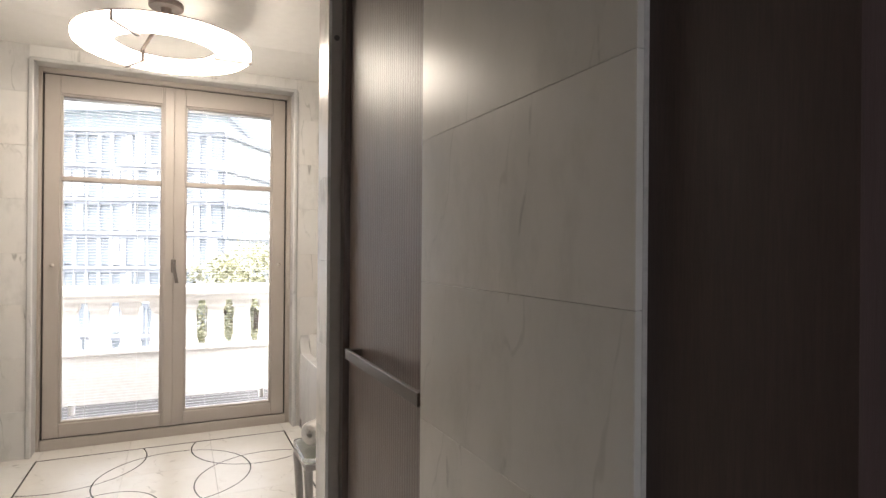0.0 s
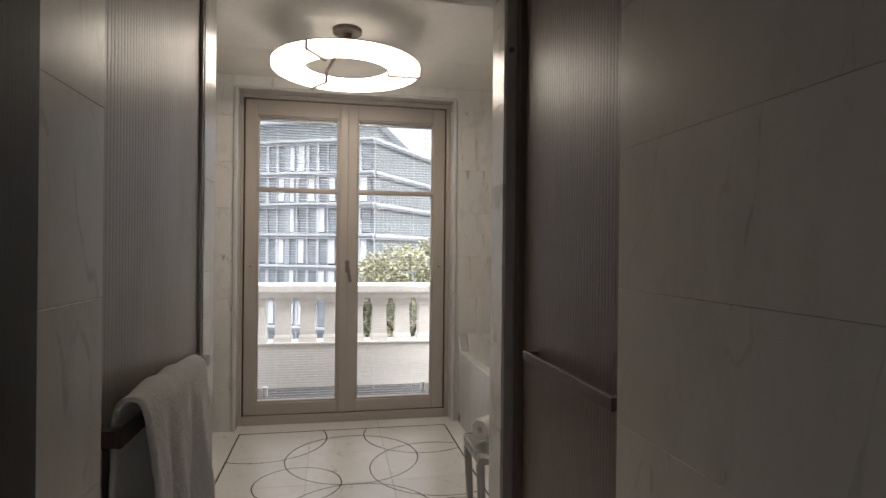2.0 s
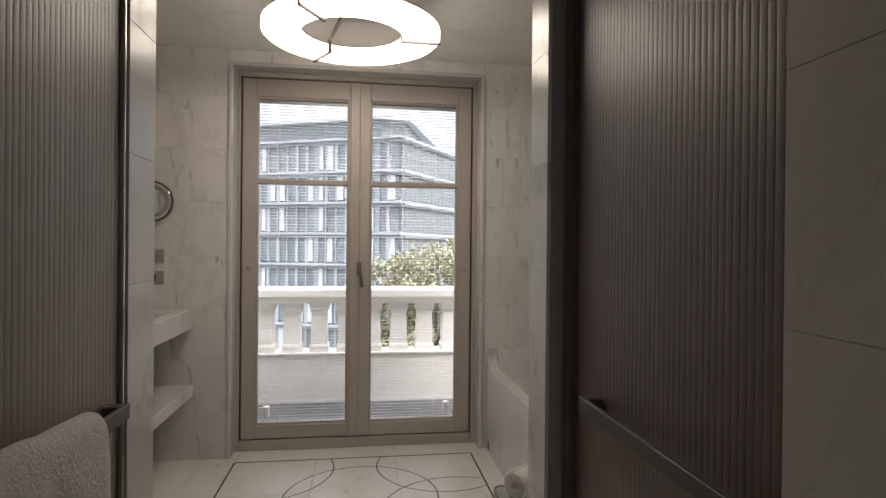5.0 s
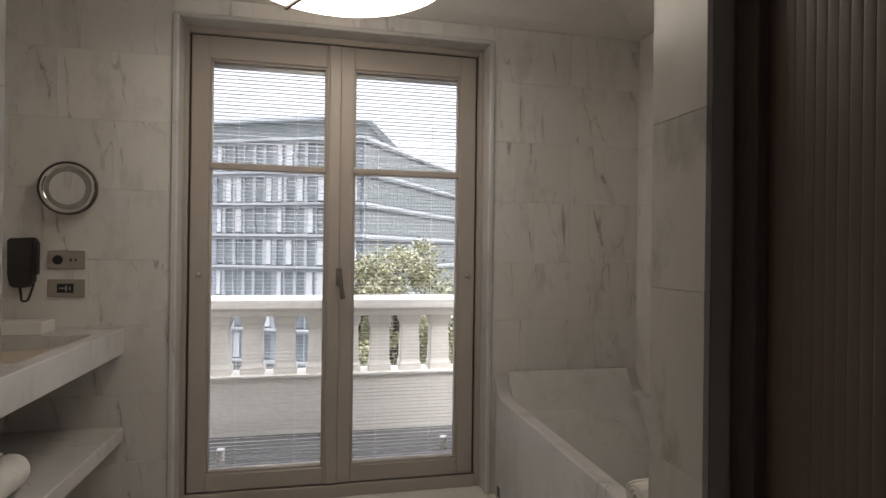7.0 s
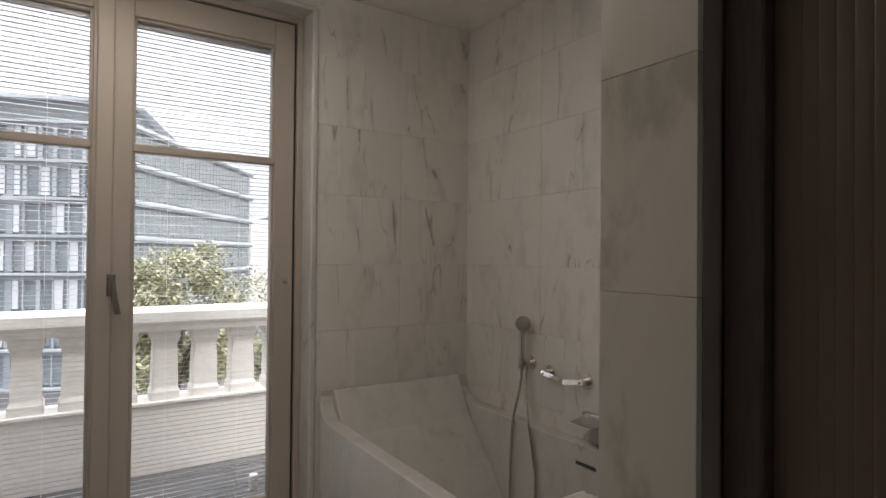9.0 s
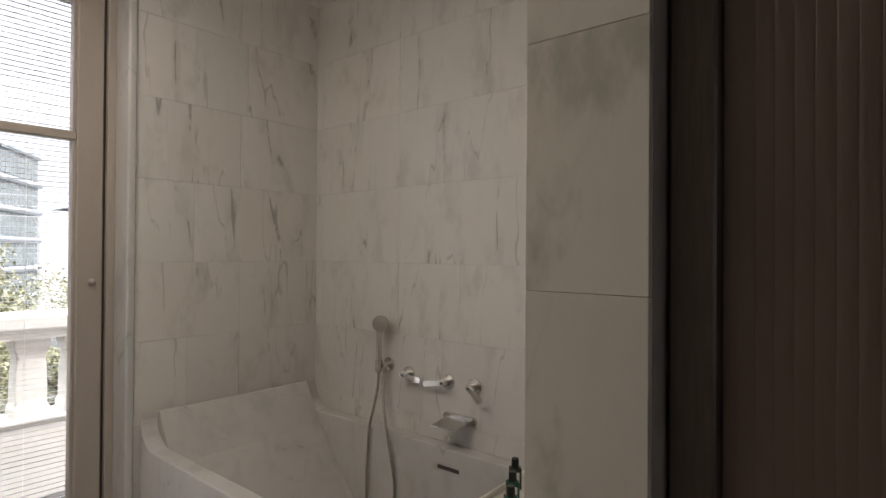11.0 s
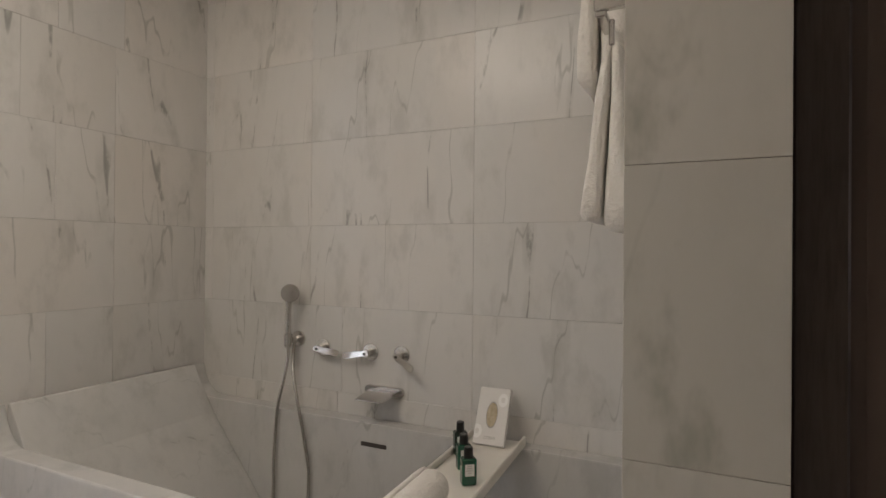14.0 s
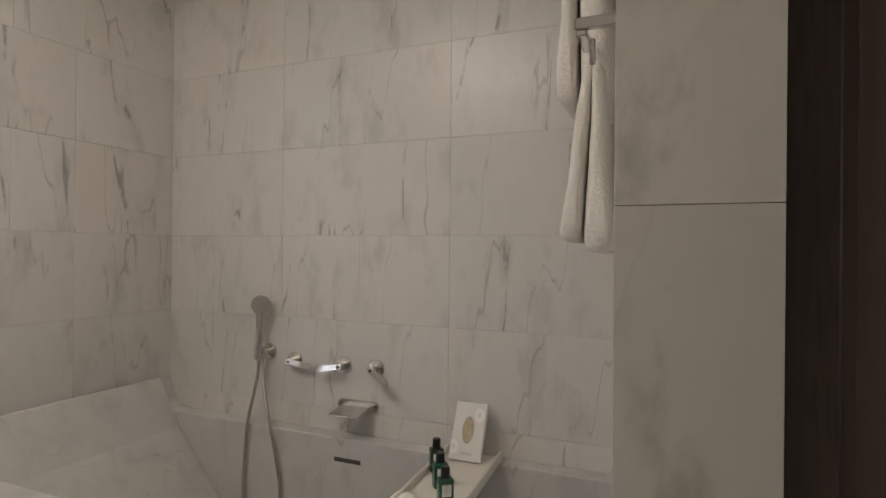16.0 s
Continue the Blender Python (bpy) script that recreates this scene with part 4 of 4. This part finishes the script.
# ---- ring lamp ----
LX, LY, LZ = -0.083, 3.525, 2.452
lamp = thing("ceiling_lamp", LX, LY, CEIL2, "large lit opal ring lamp with dark bronze straps", "ceiling lamp")
part("canopy", lathe(bmesh.new(), [(0.088, -0.0005), (0.09, -0.004), (0.09, -0.026), (0.086, -0.03), (0.03, -0.031), (0.026, -0.06), (0, -0.061)], 40), BRONZE, lamp, soft=False)
RO, RI, H = 0.452, 0.262, 0.042
for k in range(3):
    bm = bmesh.new()
    seg, prof = 40, [(RI, 0.006), (RI + 0.006, 0.0), (RO - 0.01, 0.0), (RO, 0.008), (RO, H - 0.006), (RO - 0.006, H), (RI + 0.006, H), (RI, H - 0.006)]
    g = []
    for i in range(seg + 1):
        a = radians(k * 120 + 0.6 + (118.8) * i / seg)
        g.append([bm.verts.new((r * math.cos(a), r * math.sin(a), LZ - CEIL2 + h)) for r, h in prof])
    for a, b in zip(g, g[1:]):
        for i in range(len(prof)):
            bm.faces.new((a[i], b[i], b[(i + 1) % len(prof)], a[(i + 1) % len(prof)]))
    bm.faces.new(g[0]), bm.faces.new(g[-1][::-1])
    bmesh.ops.recalc_face_normals(bm, faces=bm.faces)
    part("shade", bm, SHADE, lamp, "glowing opal glass ring segment")
    tp = bmesh.new()
    g = [[tp.verts.new((r * math.cos(a), r * math.sin(a), LZ - CEIL2 + h)) for r, h in ((RI, H + 0.001), (RO, H + 0.001), (RO, H + 0.006), (RI, H + 0.006))] for a in [radians(k * 120 + 120 * i / 30) for i in range(31)]]
    for a, b in zip(g, g[1:]):
        for i in range(4):
            tp.faces.new((a[i], b[i], b[(i + 1) % 4], a[(i + 1) % 4]))
    tp.faces.new(g[0]), tp.faces.new(g[-1][::-1])
    bmesh.ops.recalc_face_normals(tp, faces=tp.faces)
    part("top_plate", tp, BRONZE, lamp)
    a = radians(k * 120)
    m = Matrix.Rotation(a, 4, "Z")
    stp = bmesh.new()
    zb = LZ - CEIL2
    box(stp, RI - 0.008, RO + 0.004, -0.008, 0.008, zb - 0.011, zb + 0.001)
    box(stp, RI - 0.012, RI - 0.001, -0.009, 0.009, zb - 0.011, zb + H + 0.02)
    box(stp, RO + 0.0005, RO + 0.006, -0.007, 0.007, zb - 0.011, zb + H)
    bmesh.ops.transform(stp, matrix=m, verts=stp.verts)
    part("strap", stp, BRONZE, lamp)
    arm = bmesh.new()
    cyl(arm, (0.0, 0, -0.05), (RI - 0.006, 0, zb + H + 0.018), 0.011, 0.01, 12)
    bmesh.ops.transform(arm, matrix=m, verts=arm.verts)
    part("arm", arm, BRONZE, lamp)

# ---- vanity ----
van = thing("vanity_counter", -1.53, 3.4, 0.965, "thick white marble vanity counter with a sunken basin", "vanity counter")
vb = bmesh.new()
VX0, VX1, VY0, VY1, BX0, BX1, BY0, BY1 = WW, -1.10, 2.5, WN, -1.78, -1.16, 3.5, 4.15
box(vb, VX0, BX0, VY0, VY1, 0.843, 0.965), box(vb, BX1, VX1, VY0, VY1, 0.843, 0.965)
box(vb, BX0, BX1, VY0, BY0, 0.843, 0.965), box(vb, BX0, BX1, BY1, VY1, 0.843, 0.965)
bs = bmesh.new()
prism(bs, [(BX0, 0.845), (BX1, 0.845), (BX1, 0.942), (BX1 - 0.2, 0.905), (BX0, 0.885)], "y", BY0, BY1)
o = at_world(part("counter_slab", vb, MARBLE_SLAB, van), van)
o = at_world(part("basin", bs, TAN, van, "warm tan marble basin"), van)
o = at_world(part("front_edge", bx(VX1 - 0.002, VX1 + 0.012, VY0, VY1, 0.842, 0.967, 0.004, 2), MARBLE_SLAB, van), van)
sh = tagged(part("shelf", slab_edge(bx(WW, -1.085, 2.5, WN, 0.41, 0.482), 0.006), MARBLE_SLAB), "thick marble shelf under the vanity counter", "shelf")
sb = tagged(part("soap_box", slab_edge(bx(-1.66, -1.375, 4.175, 4.31, 0.966, 1.022), 0.003), CERAMIC), "white ceramic box on the vanity counter", "box")
sb2 = tagged(part("soap_dish", slab_edge(bx(-1.42, -1.3, 3.38, 3.5, 0.966, 0.984), 0.003), CERAMIC), "small white ceramic dish on the vanity counter", "dish")
rolled_towel(-1.225, 3.44, 0.49, 0.36, 0.07, 90, "white towel rolled up on the marble shelf")

# magnifying mirror
mm = thing("shaving_mirror", -1.32, WN, 1.643, "round chrome magnifying mirror on a short wall arm", "mirror")
part("rim", lathe(bmesh.new(), [(0.1, 0.0), (0.117, 0.0), (0.121, 0.006), (0.121, 0.018), (0.116, 0.024), (0.106, 0.024), (0.104, 0.02), (0.1, 0.02)], 48, (0, -0.05, 0), (0, -1, 0), True), CHROME, mm, soft=True)
part("light_ring", lathe(bmesh.new(), [(0.078, 0.012), (0.1045, 0.012), (0.1045, 0.018), (0.078, 0.019)], 48, (0, -0.05, 0), (0, -1, 0), True), RINGGREY, mm, "unlit frosted grey ring")
part("mirror_glass", lathe(bmesh.new(), [(0.079, 0.013), (0.078, 0.0195), (0.0, 0.0198)], 48, (0, -0.05, 0), (0, -1, 0)), MIRROR, mm)
# added dark ring, stands in for the dark reflection along the chrome rim
part("outer_band", lathe(bmesh.new(), [(0.1215, 0.0), (0.1275, 0.003), (0.1275, 0.02), (0.1215, 0.0245)], 48, (0, -0.05, 0), (0, -1, 0), True), GASKET, mm)
part("wall_arm", cyl(bmesh.new(), (0, -0.001, 0), (0, -0.052, 0), 0.03), CHROME, mm)

# wall handset
hp = thing("wall_handset", -1.52, WN, 1.29, "black plastic wall handset with a hanging cord", "telephone")
bm = bmesh.new()
prism(bm, [(-0.058, 0.112), (0.056, 0.118), (0.05, -0.1), (0.03, -0.12), (-0.045, -0.118), (-0.056, -0.06)], "y", -0.055, -0.0015)
bmesh.ops.bevel(bm, geom=list(bm.edges), offset=0.008, segments=2, affect="EDGES")
part("handset", bm, PLASTIC, hp)
part("cradle", bx(0.03, 0.062, -0.035, -0.001, -0.06, 0.1, 0.006, 2), PLASTIC, hp)
tube("cord", [(0.045, -0.02, -0.05), (0.04, -0.03, -0.13), (0.005, -0.03, -0.185), (-0.005, -0.03, -0.15), (-0.012, -0.03, -0.115)], 0.0055, PLASTIC, hp)


def socket(z, kind):
    s = thing("wall_socket", -1.345, WN, z, "bronze-grey metal plate with a dark round socket" if kind else "bronze-grey metal plate with a dark inset panel", "socket", "sockets beside the mirror")
    part("plate", bx(-0.08, 0.08, -0.0085, -0.0006, -0.044, 0.044, 0.003, 2), PLATE, s)
    if kind:
        part("outlet", lathe(bmesh.new(), [(0.0225, 0), (0.022, 0.0015), (0.0, 0.0016)], 28, (-0.037, -0.0086, 0), (0, -1, 0)), PLASTIC, s)
        for x in (0.02, 0.042):
            part("switch", bx(x - 0.004, x + 0.004, -0.0105, -0.0086, -0.007, 0.007, 0.001), PLASTIC, s)
    else:
        ins = part("inset", bx(-0.038, 0.034, -0.0098, -0.0086, -0.022, 0.022), PLASTIC, s)
        for x, w_, h_ in ((-0.026, 0.003, 0.003), (-0.008, 0.012, 0.003), (0.002, 0.003, 0.014), (0.018, 0.003, 0.008)):
            part("marking", bx(x - w_, x + w_, -0.0104, -0.0099, -h_, h_), CARDGREY, ins)


socket(1.302, True)
socket(1.165, False)

# ---- balcony ----
struct("balcony_floor", bx(-4, 4, 4.75, 5.9, -0.25, -0.07), DECK, "dark boarded balcony floor", "floor")
deck = tagged(new("balcony_deck"), "dark grey grooved balcony boards", "decking", "", "structure")
bd_me = mesh_of(bx(-4, 4, -0.033, 0.033, -0.068, -0.045, 0.002), "board", DECK)
for i in range(11):
    o = new("board", bd_me)
    o.parent, o.location = deck, (0, 4.79 + i * 0.072, 0.065)
bal = thing("balustrade", 0, 5.65, 0, "pale weathered stone balustrade round the balcony", "balustrade")
part("plinth", slab_edge(bx(-4, 4, -0.1, 0.12, -0.07, 0.43), 0.01), STONE, bal)
part("plinth_cap", slab_edge(bx(-4, 4, -0.115, 0.13, 0.431, 0.45), 0.004), STONE, bal)
part("handrail", slab_edge(prism(bmesh.new(), [(-0.11, 0.875), (0.11, 0.875), (0.11, 0.91), (0.135, 0.935), (0.135, 0.995), (0.12, 1.01), (-0.12, 1.01), (-0.135, 0.995), (-0.135, 0.935), (-0.11, 0.91)], "x", -4, 4), 0.004), STONE, bal)
bb = bmesh.new()
prof = [(0.083, 0.0), (0.083, 0.05), (0.079, 0.058), (0.072, 0.075), (0.0715, 0.14), (0.069, 0.24), (0.066, 0.31), (0.0665, 0.335), (0.071, 0.352), (0.08, 0.37), (0.083, 0.385), (0.083, 0.425)]
rings = [[bb.verts.new((sx * r, sy * r, h + 0.45)) for sx, sy in ((-1, -1), (1, -1), (1, 1), (-1, 1))] for r, h in prof]
for a, b in zip(rings, rings[1:]):
    for i in range(4):
        bb.faces.new((a[i], a[(i + 1) % 4], b[(i + 1) % 4], b[i]))
bmesh.ops.bevel(bb, geom=[e for e in bb.edges if abs(e.verts[0].co.z - e.verts[1].co.z) > 0.004], offset=0.006, segments=2, affect="EDGES")
bb_me = mesh_of(bb, "baluster", STONE)
for i in range(-14, 15):
    o = new("baluster", bb_me)
    o.parent, o.location = bal, (0.0 + BAL0 + i * 0.2315, 0, 0)

# ---- street, trees and buildings across it ----
struct("ground", bx(-3000, 3000, 6.5, 4000, -12.4, -12), ASPHALT, "grey street surface reaching far away", "ground")
FH = 3.62


def facade(parent, p0, p1, levels, bay, seed, busy):
    """A glazed front from p0 to p1: ledges, upright fins and single panes."""
    rng = random.Random(seed)
    d = Vector((p1[0] - p0[0], p1[1] - p0[1], 0))
    length = d.length
    ang = math.degrees(math.atan2(d.y, d.x))
    base = pose(p0[0], p0[1], 0, 0, 0, ang)
    pane_me = [mesh_of(bx(0.04, bay - 0.04, 0.0, 0.12, 0.35, FH - 0.3), "window_pane", PANE if busy > 0.2 else HAZE),
               mesh_of(bx(0.04, bay * 0.62, -0.16, 0.0, 0.35, FH - 0.3), "window_pane", BLINDW)]
    fin_me = [mesh_of(bx(-w_, w_, -dp, 0.05, 0.2, FH - 0.15), "fin", m_) for w_, dp, m_ in ((0.05, 0.35, PALE), (0.17, 0.3, PALE), (0.1, 0.4, SLATE), (0.3, 0.25, SLATE), (0.03, 0.05, PALE))]
    for k, z in enumerate(levels):
        o = part("ledge", bx(0, length, -0.62 if busy > 0.2 else -0.3, 0.1, -0.14, 0.14, 0.02), PALE, parent)
        o.matrix_world = base @ Matrix.Translation((0, 0, z))
        if busy < 0.2:
            for k2 in range(1):
                o = part("louvre", bx(0, length, -0.4, 0.0, -0.09, -0.02), HAZE, parent)
                o.matrix_world = base @ Matrix.Translation((0, 0, z - 0.25 - 0.28 * k2))
        o = part("spandrel", bx(0, length, -0.3, 0.1, -0.5, -0.15), SLATE, parent)
        o.matrix_world = base @ Matrix.Translation((0, 0, z))
    for z in levels[1:]:
        n = int(length / bay)
        for i in range(n):
            o = new("window_pane", pane_me[0])
            o.parent = parent
            o.matrix_world = base @ Matrix.Translation((i * bay, 0, z))
            if rng.random() < busy:
                o = new("blind_panel", pane_me[1])
                o.parent = parent
                o.matrix_world = base @ Matrix.Translation((i * bay, 0, z))
            f = 3 if i % 6 == 0 and busy > 0.2 else rng.choice((0, 1, 2, 0, 1)) if busy > 0.2 else 4
            o = new("fin", fin_me[f])
            o.parent = parent
            o.matrix_world = base @ Matrix.Translation((i * bay, 0, z))


office = thing("office_building", 4.4, 64.7, -12, "large glazed office building with white ledges and fins", "office building")
office.matrix_world = Matrix.Identity(4)
levels = [13.8, 10.05, 6.42, 2.82, -0.85, -4.5, -8.1, -11.8]
C0, CL, CR = (4.4, 64.7), (-41.0, 85.2), (22.8, 92.5)
facade(office, CL, C0, levels, 1.3, 3, 0.34)
facade(office, C0, CR, levels, 1.05, 5, 0.0)
core = bmesh.new()
prism(core, [(CL[0], CL[1] + 0.3), (C0[0], C0[1] + 0.3), (CR[0] - 0.3, CR[1]), (CR[0] - 30, CR[1] + 25), (CL[0], CL[1] + 30)], "z", -12, 13.7)
part("core", core, SLATE, office)
top_ = bmesh.new()
prism(top_, [(CL[0], CL[1] + 7), (C0[0] - 2.2, C0[1] + 7.5), (C0[0] + 0.8, C0[1] + 8.5), (CR[0] - 12, CR[1]), (CL[0], CL[1] + 28)], "z", 13.8, 17.4)
part("setback_storey", top_, HAZE, office)
part("roof_edge", prism(bmesh.new(), [(CL[0], CL[1] + 6.2), (C0[0] - 2.2, C0[1] + 6.7), (C0[0] + 1.5, C0[1] + 7.8), (CR[0] - 10.5, CR[1]), (CL[0], CL[1] + 28)], "z", 17.4, 17.75), PALE, office)

far = thing("apartment_building", 46, 130, -12, "pale far apartment house with rows of windows", "apartment building")
far.matrix_world = Matrix.Identity(4)
part("wall", bx(29.8, 60, 120, 135, -12, 8.4), RENDERW, far)
part("roof", prism(bmesh.new(), [(33.6, 9), (60.4, 9), (57, 12), (37, 12)], "y", 119.6, 135.4), SLATE, far)
fw = mesh_of(bx(-0.6, 0.6, -0.12, 0.02, -0.9, 0.9), "window", PANE)
for i in range(9):
    for j in range(6):
        o = new("window", fw)
        o.parent, o.location = far, (35.6 + i * 2.8, 120, -8 + j * 3.0)


def tree(x, y, base, top, spread, seed, leaves, pale):
    rng = random.Random(seed)
    t = thing("street_tree", x, y, base, "leafy street tree with pale sunlit yellow-green leaves" if pale else "dark green leafy street tree", "tree", "street trees")
    h = top - base
    tube("trunk", [(0, 0, 0), (0.1, 0.05, h * 0.25), (-0.05, 0.1, h * 0.5), (0.05, 0, h * 0.8)], 0.2, BARK, t, 4)
    for k in range(9):
        a, z0 = rng.uniform(0, 6.28), h * rng.uniform(0.3, 0.65)
        r = spread * rng.uniform(0.5, 0.85)
        tube("limb", [(0, 0, z0), (r * 0.4 * math.cos(a), r * 0.4 * math.sin(a), z0 + h * 0.1), (r * math.cos(a), r * math.sin(a), z0 + h * rng.uniform(0.12, 0.25))], 0.06, BARK, t, 4)
    clumps = []
    for k in range(90):
        a, v = rng.uniform(0, 6.28), rng.uniform(-1, 1)
        rr = spread * math.sqrt(1 - v * v * 0.8) * rng.uniform(0.35, 1.0)
        clumps.append((rr * math.cos(a), rr * math.sin(a), h * 0.66 + h * 0.33 * v * rng.uniform(0.6, 1.0), rng.uniform(0.4, 0.95)))
    vs, fs = [], []
    for k in range(leaves):
        cx, cy, cz, cr = clumps[rng.randrange(len(clumps))]
        p = Vector((rng.gauss(0, 1), rng.gauss(0, 1), rng.gauss(0, 0.8))).normalized() * cr * rng.uniform(0.3, 1.0) + Vector((cx, cy, cz))
        s = rng.uniform(0.05, 0.1)
        q = Euler((rng.uniform(-1, 1), rng.uniform(-1, 1), rng.uniform(0, 6.28))).to_matrix()
        i0 = len(vs)
        vs += [p + q @ Vector(c) * s for c in ((-1, 0, 0), (0, -0.55, 0.12), (1.1, 0, 0), (0, 0.55, 0.12))]
        fs.append((i0, i0 + 1, i0 + 2, i0 + 3))
    me = bpy.data.meshes.new("crown")
    me.from_pydata(vs, [], fs)
    me.materials.append(LEAF)
    c = new("crown", me)
    c.parent = t
    tagged(c, "many small leaves", kind="stuff")


tree(2.9, 24, -12, 2.1, 2.5, 11, 26000, True)
tree(1.3, 25.5, -12, 1.4, 1.7, 19, 12000, True)
tree(7.6, 28, -12, 1.0, 2.6, 12, 14000, False)
tree(13.5, 36, -12, 0.2, 3.0, 13, 9000, False)
